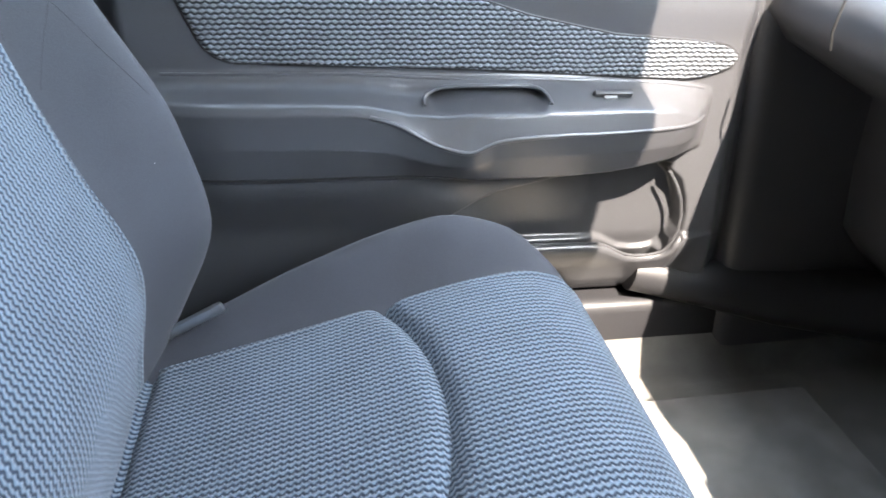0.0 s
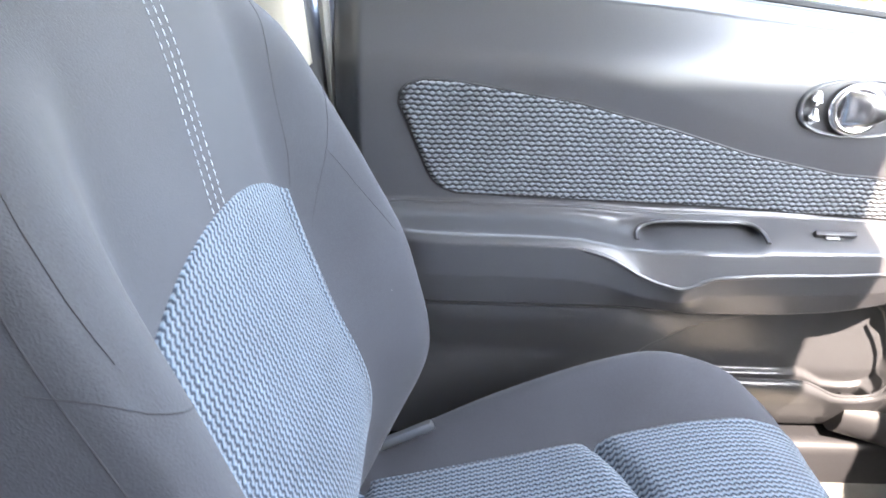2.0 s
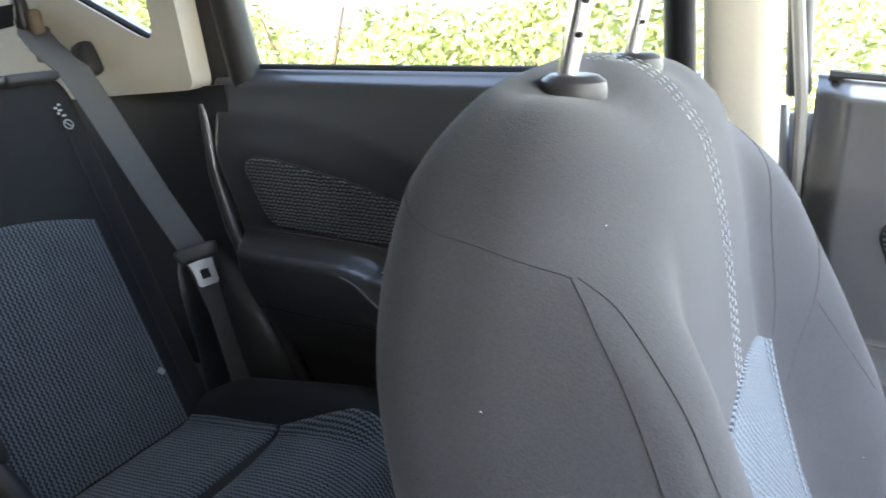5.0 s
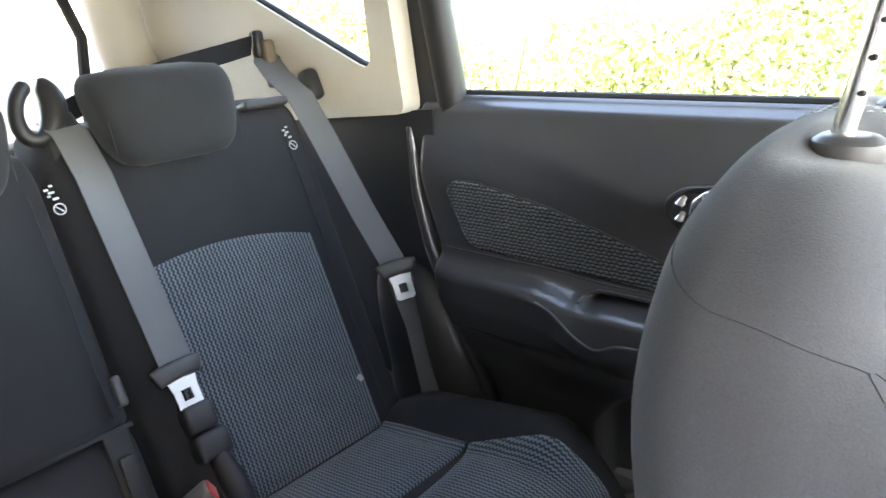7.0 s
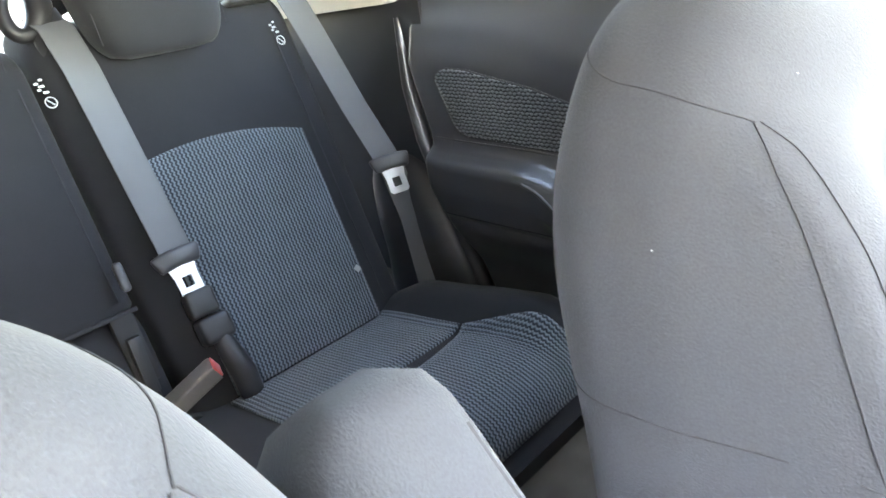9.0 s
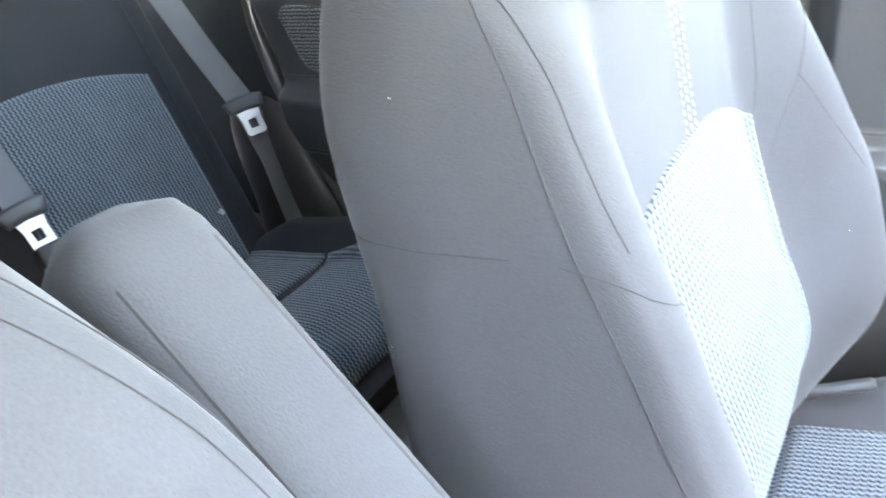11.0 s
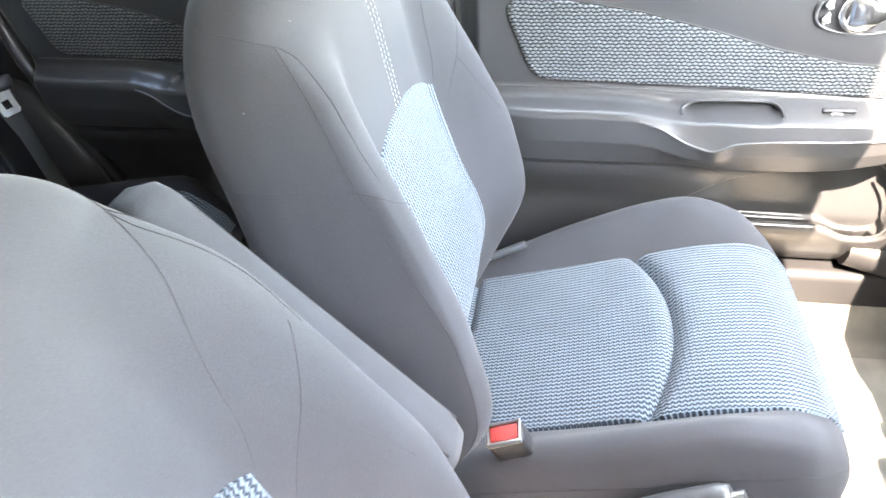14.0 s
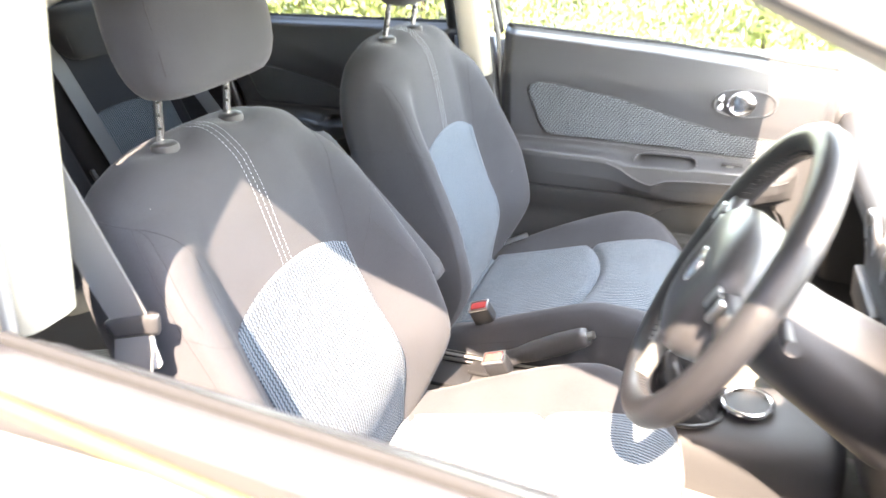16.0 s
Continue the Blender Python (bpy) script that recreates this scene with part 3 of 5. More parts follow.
def front_seat(name, label, group):
    root = thing(name, label, "car seat", group)
    # backrest
    zs = np.concatenate([np.linspace(0.50, 1.06, 50), np.linspace(1.066, 1.174, 30)])
    NB = 192
    sx, sy = superring(NB, BACK_P)
    rings = []
    for z in zs:
        s = sx * bk_w(z)
        front = sy > 0
        d = np.where(front, bk_f(z), bk_b(z)) * sy
        t = np.abs(sx)
        d = d + np.where(front, bk_bol(z) * bolster_shape(t) * (1 - 0.9 * sst(0.93, 1.0, t)), 0)
        xx = bk_m(z) + d
        dip = np.exp(-((np.hypot(xx + 0.506, np.abs(s) - 0.072) / 0.042) ** 2)) * sst(-0.540, -0.515, xx) * sst(1.12, 1.15, z)
        rings.append(np.stack([xx, s, z - 0.012 * dip], 1))
    shell = loft("backrest", rings, CLOTH, root, "dark grey knit cloth backrest with shaped side bolsters")
    # blue insert with an arched top
    uu = np.linspace(-1, 1, 45)
    vv = np.linspace(0, 1, 50)
    U, V = np.meshgrid(uu, vv)
    hw = lambda z: np.interp(z, [0.56, 0.70, 0.93], [0.150, 0.158, 0.150])
    top = 0.928 + 0.036 * (1 - np.abs(U) ** 2.3)
    Zp = 0.57 + (top - 0.57) * V
    Sp = U * hw(Zp)
    patch("back_insert", back_front, Sp, Zp, WOVEN, root, "blue wave-patterned woven cloth insert", 0.002, 0.005, uvf=lambda a, b: (b * 1.04, a))
    # three rows of pale stitching from over the top down to the insert
    for off in (-0.011, 0.0, 0.011):
        P = back_front(np.full(80, off), 0.966 + 0.2055 * np.sin(np.linspace(0, 1, 80) * np.pi / 2))
        zz = np.linspace(1.1715, 1.150, 8)
        B = np.stack([bk_m(zz) - bk_b(zz), np.full(8, off), zz], -1)
        L = np.concatenate([P, B])
        T = np.gradient(L, axis=0)
        N = np.stack([T[:, 2], 0 * T[:, 0], -T[:, 0]], -1)
        N = N / (np.linalg.norm(N, axis=1, keepdims=True) + 1e-9)
        part("stitching", dashes(L + N * 0.0004, N, 0.00042, 0.0042, 0.0026, 0), THREAD, root, "row of pale contrast stitching")
    # seams: bolster lines from the shoulder, the panel line to the insert's corner, and the joins across the bolsters
    for s in (1, -1):
        z = np.linspace(0.58, 1.105, 70)
        seam("bolster_seam", back_front, s * bk_w(z) * curve([0.58, 0.80, 0.90, 1.00, 1.06, 1.085, 1.105], [0.93, 0.935, 0.945, 0.950, 0.950, 0.945, 0.926])(z), z, root)
        z = np.linspace(0.928, 1.105, 40)
        inner_seam = seam("panel_seam", back_front, s * curve([0.928, 0.961, 1.011, 1.058, 1.082, 1.097, 1.105], [0.154, 0.160, 0.163, 0.170, 0.180, 0.192, 0.202])(z), z, root)
        z = np.linspace(0.993, 1.105, 40)
        seam("crest_seam", back_front, s * curve([0.993, 1.013, 1.04, 1.057, 1.07, 1.079, 1.088, 1.097, 1.105], [0.2305, 0.2295, 0.225, 0.219, 0.2135, 0.209, 0.204, 0.2005, 0.2015])(z), z, root, r=0.00032)
        if s < 0:
            HIDDEN.append(inner_seam)
            off = np.linspace(0.156, 0.245, 24)
            seam("cross_seam", back_front, s * off, curve([0.156, 0.20, 0.232, 0.240, 0.245], [0.925, 0.953, 0.972, 0.981, 0.988])(off), root)
            a = np.pi - np.linspace(0.30, -1.2, 40)
            seam("side_seam", back_ring, a, np.full(40, 0.989), root)
        else:
            z = np.linspace(0.886, 1.004, 30)
            seam("cross_seam", back_front, curve([0.886, 0.928, 0.953, 0.971, 0.988, 1.004], [0.161, 0.178, 0.189, 0.197, 0.206, 0.218])(z), z, root, r=0.0003)
            z = np.linspace(0.86, 0.955, 24)
            seam("cross_seam", back_front, curve([0.86, 0.898, 0.914, 0.937, 0.955], [0.224, 0.210, 0.204, 0.196, 0.189])(z), z, root, r=0.0003)
        a = np.linspace(0.48, -1.2, 40)
        seam("shoulder_seam", back_ring, a if s > 0 else np.pi - a, 1.105 + 0.036 * np.linspace(0, 1, 40) ** 0.8, root)
    # specks of lint
    for a, z in ((np.pi - 0.05, 1.060), (np.pi - 0.75, 1.118), (np.pi + 0.15, 0.93), (0.9, 0.80)):
        p = back_ring(np.array(a), np.array(z))
        bm = bmesh.new()
        bmesh.ops.create_icosphere(bm, subdivisions=1, radius=0.00042, matrix=Matrix.Translation(Vector(p)))
        part("lint_speck", bm, WHITE, root)
    # cushion
    sx, sy = superring(96, CUSH_P)
    rings = []
    for x in np.concatenate([np.linspace(-0.40, 0.05, 30), np.linspace(0.06, 0.137, 16)]):
        mid, h = (cu_top(x) + cu_bot(x)) / 2, (cu_top(x) - cu_bot(x)) / 2
        t = np.abs(sx)
        z = mid + h * sy + np.where(sy > 0, cu_bol(x) * sst(0.60, 0.88, t) * (1 - sst(0.92, 1.0, t)), 0)
        z = z - np.where((sy > 0) & (t < 0.62), 0.012, 0.0)
        rings.append(np.stack([np.full(96, x), sx * cu_w(x), z], 1))
    loft("cushion", rings, CLOTH, root, "dark grey knit cloth seat cushion")
    # cushion inserts: rear roll, seat pad, thigh pad, with sewn grooves between
    groove = lambda u: -0.098 + 0.042 * (1 - u * u)
    cw = lambda x: np.interp(x, [-0.36, -0.10, 0.04, 0.09, 0.137], [0.170, 0.165, 0.165, 0.163, 0.150])
    for nm, a, b, n in (("rear_roll", lambda u: -0.375 + 0 * u, lambda u: -0.3438 + 0 * u, 8), ("seat_pad", lambda u: -0.3444 + 0 * u, lambda u: groove(u) + 0.0006, 60),
                        ("thigh_pad", lambda u: groove(u) - 0.0006, lambda u: 0.1335 - 0.012 * u * u, 60)):
        U, V = np.meshgrid(np.linspace(-1, 1, 45), np.linspace(0, 1, n))
        Xp = a(U) + (b(U) - a(U)) * V
        patch(nm, lambda S, Xq: cushion_top(Xq, S), U * cw(Xp), Xp, WOVEN, root, "blue wave-patterned woven cloth", 0.003, 0.006, flip=True, pad=0.0,
              uvf=lambda S, Xq: (Xq * 1.06 + 0.6 * np.maximum(0, Xq - 0.07), S))
    for s in (1, -1):
        x = np.linspace(-0.36, 0.115, 40)
        seam("piping_seam", lambda a, b: cushion_top(a, b), x, s * cu_w(x) * 0.965, root)
    # underside: frame and slide rails
    for s in (1, -1):
        block("slide_rail", pose(-0.14, s * 0.19, 0.385), (0.52, 0.035, 0.05), SATIN, root, "dull metal seat slide rail", 0.006)
        block("side_frame", pose(-0.16, s * 0.20, 0.435), (0.40, 0.03, 0.07), PLASTIC_DARK, root, "", 0.01)
    rod("slide_handle", [(0.02, -0.14, 0.43), (0.12, -0.14, 0.43), (0.145, -0.12, 0.44), (0.145, 0.12, 0.44), (0.12, 0.14, 0.43), (0.02, 0.14, 0.43)], 0.006, CHROME, root, "bright bent seat slide handle")
    # post sleeves
    for s in (1, -1):
        bm = lathe(bmesh.new(), pose(-0.508, s * 0.072, 1.1535, 0, 2, 0), [(0.0165, -0.006), (0.0182, 0.002), (0.0186, 0.008), (0.0176, 0.0125), (0.0135, 0.0155), (0.0075, 0.016)], 28)
        part("post_sleeve", bm, SLEEVE, root, "satin grey plastic headrest sleeve")
    return root


passenger_seat = front_seat("passenger_seat", "dark grey and blue cloth front passenger seat", "front seats")
passenger_seat.location = (0, SEAT_Y + 0.010, 0)
driver_seat = copy_thing(passenger_seat, pose(0.030, -0.302, -0.008))
driver_seat.name = "driver_seat"
for q in HIDDEN:
    bpy.data.objects.remove(q)
# the driver's backrest is reclined a little further
recline = pose(-0.40, 0, 0.55, 0, -5.5, 0) @ pose(0.40, 0, -0.55)
for ch in driver_seat.children:
    if ch.name.split(".")[0] in ("backrest", "back_insert", "stitching", "bolster_seam", "panel_seam", "crest_seam", "cross_seam", "side_seam", "shoulder_seam", "lint_speck", "post_sleeve"):
        ch.matrix_basis = recline @ ch.matrix_basis
driver_seat["label"] = "dark grey and blue cloth driver seat, partly in sun"
# recliner lever on the door side of the passenger seat
block("recliner_lever", pose(-0.303, 0.205, 0.612, 0, -28, 0), (0.075, 0.010, 0.013), SATIN, passenger_seat, "bright recliner lever", 0.005)

h1 = headrest("headrest", "dark grey cloth headrest raised on chrome posts", 0.030, 0.160, 0.122, 0.098, 0.056, radians(6), 0.09, group="front headrests")
h1.location = (-0.512, SEAT_Y + 0.010, 1.165)
copy_thing(h1, pose(-0.542, -0.302, 1.142, 0, -2, 0))

# upright folding armrest on the driver seat
ARM_A, ARM_D, ARM_N = Vector((-0.315, -0.025, 0.785)), Vector((-0.68, 0, 0.733)), Vector((0.733, 0, 0.68))
sx, sy = superring(44, 3.6)
rings = []
for q in np.linspace(0, 1, 30):
    k = (1 - max(0.0, (q - 0.90) / 0.10) ** 2.4) ** (1 / 2.4) if q < 0.9999 else 0.0
    k = max(k, 0.12) * min(1.0, 0.75 + q * 4)
    c = ARM_A + ARM_D * (0.345 * q)
    rings.append(np.array([c + ARM_N * (a * 0.043 * (0.45 + 0.55 * k)) + Vector((0, 1, 0)) * (b * 0.032 * (0.45 + 0.55 * k)) for a, b in zip(sx, sy)]))
armrest = thing("folding_armrest", "dark grey cloth armrest folded up beside the driver seat", "armrest")
loft("pad", rings, CLOTH, armrest)
for yy in (-0.021, 0.021):
    rod("seam_cord", [ARM_A + ARM_D * (0.345 * q) + ARM_N * 0.0392 + Vector((0, yy, 0)) for q in np.linspace(0.04, 0.90, 20)], 0.0013, SEAM, armrest, n=6)
block("hinge", pose(-0.365, -0.075, 0.775), (0.05, 0.03, 0.05), PLASTIC_DARK, armrest, "black plastic hinge cover", 0.015, 3)


# ---- doors ----
# knots of the armrest's section along the door: heights and how far they stand out
ARM_X = [-0.40, -0.335, -0.26, -0.122, -0.072, -0.05, -0.025, 0.0, 0.016, 0.048, 0.131, 0.20, 0.274, 0.305, 0.345]
ARM_BEAD = [0.842, 0.842, 0.841, 0.840, 0.838, 0.836, 0.835, 0.834, 0.834, 0.834, 0.832, 0.830, 0.826, 0.822, 0.816]
ARM_SHELF = [0.822, 0.821, 0.820, 0.818, 0.811, 0.806, 0.805, 0.807, 0.808, 0.810, 0.811, 0.811, 0.806, 0.799, 0.80]
ARM_EDGE = [0.811, 0.810, 0.809, 0.808, 0.798, 0.787, 0.774, 0.767, 0.764, 0.778, 0.784, 0.785, 0.787, 0.788, 0.792]
ARM_PAD = [0.768, 0.768, 0.768, 0.766, 0.760, 0.754, 0.748, 0.745, 0.744, 0.753, 0.756, 0.757, 0.760, 0.764, 0.775]
ARM_FOOT = [0.728, 0.728, 0.728, 0.728, 0.728, 0.727, 0.726, 0.724, 0.722, 0.720, 0.721, 0.725, 0.735, 0.740, 0.745]
ARM_Z = [ARM_BEAD, ARM_BEAD, ARM_SHELF, ARM_EDGE, ARM_PAD, ARM_FOOT, [q - 0.007 for q in ARM_FOOT]]
ARM_P = [[0.0] * 15, [0.001] + [0.006] * 13 + [0.0], [0.003, 0.035, 0.046, 0.047, 0.048, 0.050, 0.053, 0.056, 0.058, 0.060, 0.060, 0.058, 0.050, 0.040, 0.0],
         [0.003, 0.040, 0.052, 0.053, 0.056, 0.060, 0.064, 0.068, 0.070, 0.068, 0.067, 0.065, 0.057, 0.045, 0.0], [0.002, 0.039, 0.050, 0.051, 0.054, 0.057, 0.060, 0.062, 0.063, 0.061, 0.060, 0.058, 0.050, 0.040, 0.0],
         [0.001, 0.030, 0.041, 0.042, 0.042, 0.041, 0.042, 0.043, 0.044, 0.045, 0.045, 0.044, 0.038, 0.026, 0.0], [0.0, 0.026, 0.036, 0.036, 0.035, 0.033, 0.030, 0.027, 0.024, 0.018, 0.014, 0.010, 0.006, 0.002, 0.0]]


POCKET_END_Z = [0.567, 0.575, 0.59, 0.61, 0.635, 0.66, 0.69, 0.705]
POCKET_END_X = [0.328, 0.336, 0.342, 0.345, 0.344, 0.339, 0.326, 0.308]


def pocket_lip(x):
    """Height of the pocket's front wall, dipping round the bottle bay."""
    return np.interp(x, [-0.02, 0.222, 0.238, 0.255, 0.270, 0.290, 0.310, 0.328, 0.338, 0.345, 0.36], [0.600, 0.597, 0.590, 0.579, 0.570, 0.566, 0.566, 0.572, 0.583, 0.605, 0.605])


def door_section(x, z, rear, pocket=True):
    """How far the moulded door lining stands into the cabin, before its edges are rounded."""
    p = 0.024 + 0.022 * sst(1.09, 0.98, z) - 0.012 * sst(0.64, 0.50, z)
    if rear:
        x, z = (x + 0.878) / 0.92, z - 0.036
    # ridge under the belt that comes down towards the front
    ridge = 1.012 - 0.115 * sst(-0.28, 0.30, x)
    p = p + 0.004 * sst(ridge - 0.022, ridge + 0.022, z) * sst(1.10, 1.0, z)
    # armrest section: a crisp bead, a concave scoop behind the shelf, the shelf's edge and the pad below it
    zs = [curve(ARM_X, a)(x) for a in ARM_Z]
    ps = [curve(ARM_X, a)(x) for a in ARM_P]
    zs[0] = zs[1] + 0.004
    power = 3.0 - 1.8 * sst(-0.06, 0.0, x)
    arm = np.zeros_like(p)
    for i, (a, b, pa, pb) in enumerate(zip(zs, zs[1:], ps, ps[1:])):
        t = np.clip((a - z) / (a - b), 0, 1)
        t = t ** power if i == 1 else (t ** 1.5 if i == 5 else t)
        arm = np.where((z <= a) & (z > b), pa + (pb - pa) * t, arm)
    arm = np.where(z <= zs[-1], ps[-1] * (1 - sst(0, 0.10, zs[-1] - z)), arm)
    # hollow of the pull in the pad's top
    q = np.sqrt((np.maximum(0, np.abs(x - 0.040) - 0.050) / 0.022) ** 2 + ((z - 0.8185 + 0.004 * sst(0.02, -0.03, x)) / 0.0088) ** 2)
    arm = arm - 0.030 * sst(1.06, 0.70, q)
    p = p + arm * sst(0.36, 0.34, x) * (sst(-0.37, -0.315, x) if rear else 1.0)
    # lower pocket: sunk behind an arched line, its lip dipping round an oval bottle bay
    arc = np.interp(x, [-0.03, 0.009, 0.04, 0.067, 0.157, 0.30], [0.60, 0.649, 0.672, 0.686, 0.705, 0.715])
    lip = pocket_lip(x)
    end = np.interp(z, POCKET_END_Z, POCKET_END_X)
    inside = sst(arc + 0.003, arc - 0.003, z) * sst(0.500, 0.515, z) * sst(-0.03, 0.0, x) * sst(end + 0.003, end - 0.003, x)
    if pocket:
        p = p - 0.024 * inside - 0.008 * inside * sst(0.20, 0.25, x)
    p = p + 0.010 * sst(0.02, 0.10, x) * sst(lip + 0.002, lip - 0.003, z) * sst(0.42, 0.34, x) * sst(0.47, 0.52, z)
    # the pocket's face falls back towards the sill
    p = p - 0.050 * sst(0.60, 0.46, z) * sst(0.0, 0.10, x) * sst(0.40, 0.33, x)
    return p


DOOR_TABLES = {}


def door_relief(x, z, rear):
    """The moulded section with all its edges rounded by a few millimetres, looked up in a fine table."""
    x, z = np.asarray(x, float), np.asarray(z, float)
    gx = np.linspace(-1.42, -0.45, 560) if rear else np.linspace(-0.45, 0.48, 560)
    gz = np.linspace(0.45, 1.16, 540)
    if rear not in DOOR_TABLES:
        X, Z = np.meshgrid(gx, gz)
        T = door_section(X, Z, rear)
        for axis, half in ((0, 2), (1, 2)):
            k = np.hanning(2 * half + 3)[1:-1]
            k = k / k.sum()
            pad = np.pad(T, [(half, half) if i == axis else (0, 0) for i in (0, 1)], mode="edge")
            T = sum(w * (pad[i:i + T.shape[0], :] if axis == 0 else pad[:, i:i + T.shape[1]]) for i, w in enumerate(k))
        DOOR_TABLES[rear] = T
    T = DOOR_TABLES[rear]
    u = np.clip((x - gx[0]) / (gx[1] - gx[0]), 0, len(gx) - 1.001)
    v = np.clip((z - gz[0]) / (gz[1] - gz[0]), 0, len(gz) - 1.001)
    i, j = u.astype(int), v.astype(int)
    u, v = u - i, v - j
    return (T[j, i] * (1 - u) + T[j, i + 1] * u) * (1 - v) + (T[j + 1, i] * (1 - u) + T[j + 1, i + 1] * u) * v


def smooth_line(pts, rounds=6):
    """The same line with its kinks relaxed; its ends stay."""
    P = np.array(pts, float)
    for _ in range(rounds):
        Q = P.copy()
        Q[1:-1] = 0.25 * P[:-2] + 0.5 * P[1:-1] + 0.25 * P[2:]
        P = Q
    return [tuple(q) for q in P]


def door(name, label, side, x0, x1, rear, belt):
    """A door seen from inside: moulded lining, cloth insert, handle, armrest details, window frame and glass."""
    root = thing(name, label, "car door", kind="structure")
    yo = 0.748
    nx, nz = (420, 340) if side > 0 and not rear else (170, 150)
    X, Z = np.meshgrid(np.linspace(x0, x1, nx), np.linspace(0.485, 1.0, nz))
    zt = belt(X)
    Z = 0.485 + (zt - 0.485) * (Z - 0.485) / 0.515
    lo = (lambda zq: np.interp(zq, [0.485, 0.62, 0.80, 1.0, 1.12], [-1.05, -1.11, -1.195, -1.262, -1.262])) if rear else (lambda zq: x0 + 0 * zq)
    hi = (lambda zq: x1 + 0 * zq) if rear else (lambda zq: x1 + np.interp(zq, [0.55, 0.68, 0.85], [0.030, 0.016, 0.0]))
    X = lo(Z) + (hi(Z) - lo(Z)) * (X - x0) / (x1 - x0)

    def inner(xq, zq):
        y = yo - door_relief(xq, zq, rear)
        edge = np.minimum(xq - lo(zq), hi(zq) - xq)
        y = y + 0.025 * (1 - sst(0, 0.035, edge)) + 0.02 * (1 - sst(0, 0.02, belt(xq) - zq))
        return np.stack([xq + 0 * zq, side * y, zq + 0 * xq], -1)
    P = inner(X, Z)
    back = P.copy()
    back[..., 1] = side * 0.80
    k = nx * nz
    g = grid_faces(nx, nz)
    rim = [j * nx for j in range(nz)] + [(nz - 1) * nx + i for i in range(1, nx)] + [j * nx + nx - 1 for j in range(nz - 2, -1, -1)] + list(range(nx - 2, 0, -1))
    f = [q[::-1] for q in g] + [tuple(i + k for i in q) for q in g] + [(b, a, a + k, b + k) for a, b in zip(rim, rim[1:] + rim[:1])]
    if side > 0:
        f = [q[::-1] for q in f]
    ob_from("lining", np.concatenate([P.reshape(-1, 3), back.reshape(-1, 3)]), f, DOOR_PLASTIC, root, "moulded charcoal plastic door lining")
    ox = (lambda q: q) if not rear else (lambda q: q * 0.92 - 0.878)
    fl = side < 0
    # cloth insert
    U, V = np.meshgrid(np.linspace(0, 1, 90), np.linspace(0, 1, 26))
    xa = np.interp(V, [0, 0.04, 0.10, 0.2, 0.35, 0.8, 0.9, 0.96, 1], [-0.250, -0.266, -0.277, -0.285, -0.293, -0.317, -0.316, -0.307, -0.290])
    xb = np.interp(V, [0, 0.1, 0.25, 0.5, 0.7, 0.9, 1], [0.325, 0.348, 0.361, 0.367, 0.365, 0.354, 0.333])
    xq = xa + (xb - xa) * U
    top = np.interp(xq, [-0.33, -0.30, -0.25, -0.112, 0.0, 0.09, 0.20, 0.30, 0.37], [0.986, 0.988, 0.986, 0.964, 0.935, 0.908, 0.886, 0.879, 0.873])
    bot = np.interp(xq, [-0.33, 0.07, 0.2, 0.30, 0.37], [0.858, 0.845, 0.837, 0.832, 0.840])
    zq = bot + (top - bot) * V
    zq = zq if not rear else zq + 0.032 - 0.026 * V
    patch("cloth_insert", inner, ox(xq), zq, WOVEN_DOOR, root, "wave-patterned woven cloth insert", 0.0035, 0.004, flip=fl, uvf=lambda a, b: (a, b))
    edge = [(xq[0, i], zq[0, i]) for i in range(90)] + [(xq[j, -1], zq[j, -1]) for j in range(1, 26)] + [(xq[-1, i], zq[-1, i]) for i in range(88, -1, -1)] + [(xq[j, 0], zq[j, 0]) for j in range(24, -1, -1)]
    rod("insert_edge", [tuple(inner(np.array(ox(a)), np.array(b)) + np.array([0, -side * 0.0005, 0])) for a, b in edge], 0.0026, PLASTIC_DARK, root, "black edging round the cloth insert", n=6)
    dz = 0.036 if rear else 0.0
    # pull cup with its rim, switch plate
    arc = [math.radians(q) for q in range(195, -16, -10)]
    rimp = [((-0.010 if math.cos(a) < 0 else 0.090) + 0.0255 * math.cos(a), (0.8145 if math.cos(a) < -0.3 else 0.8185) + 0.0108 * math.sin(a)) for a in arc]
    k = len(rimp) // 2
    rimp = rimp[:k] + [(-0.010 + 0.100 * q / 9, 0.8285 + 0.0008 * math.sin(q / 9 * math.pi)) for q in range(1, 9)] + rimp[k + 1:]
    rimp = [(a, b) for a, _, b in smooth_line([(a, 0, b) for a, b in rimp], 3)]
    pts = smooth_line([tuple(inner(np.array(ox(a)), np.array(b + dz)) + np.array([0, -side * 0.0008, 0])) for a, b in rimp], 2)
    rod("cup_rim", pts, 0.0026, DOOR_PLASTIC, root, "raised rim of the door pull", n=10)
    # rounded bead along the armrest's edge
    fe = curve(ARM_X, ARM_EDGE)
    pts = smooth_line([tuple(inner(np.array(ox(q)), np.array(float(fe(q)) + dz)) + np.array([0, side * 0.0012, 0])) for q in np.linspace(-0.10, 0.325, 60)], 2)
    rod("armrest_edge", pts, 0.0030, DOOR_PLASTIC, root, n=10)
    sp = inner(np.array(ox(0.196)), np.array(0.8205 + dz))
    sw = block("window_switch", Matrix.Translation(Vector(sp)) @ pose(0, 0, 0, side * 38), (0.048, 0.007, 0.015), PLASTIC_DARK, root, "black window switch", 0.0015)
    block("switch_key", Matrix.Translation(Vector(sp)) @ pose(-0.004, 0, 0, side * 38) @ pose(0, -side * 0.005, 0), (0.017, 0.006, 0.010), PLASTIC_GREY, sw, "", 0.0015)
    hz = 0.966 + (0.027 if rear else 0)
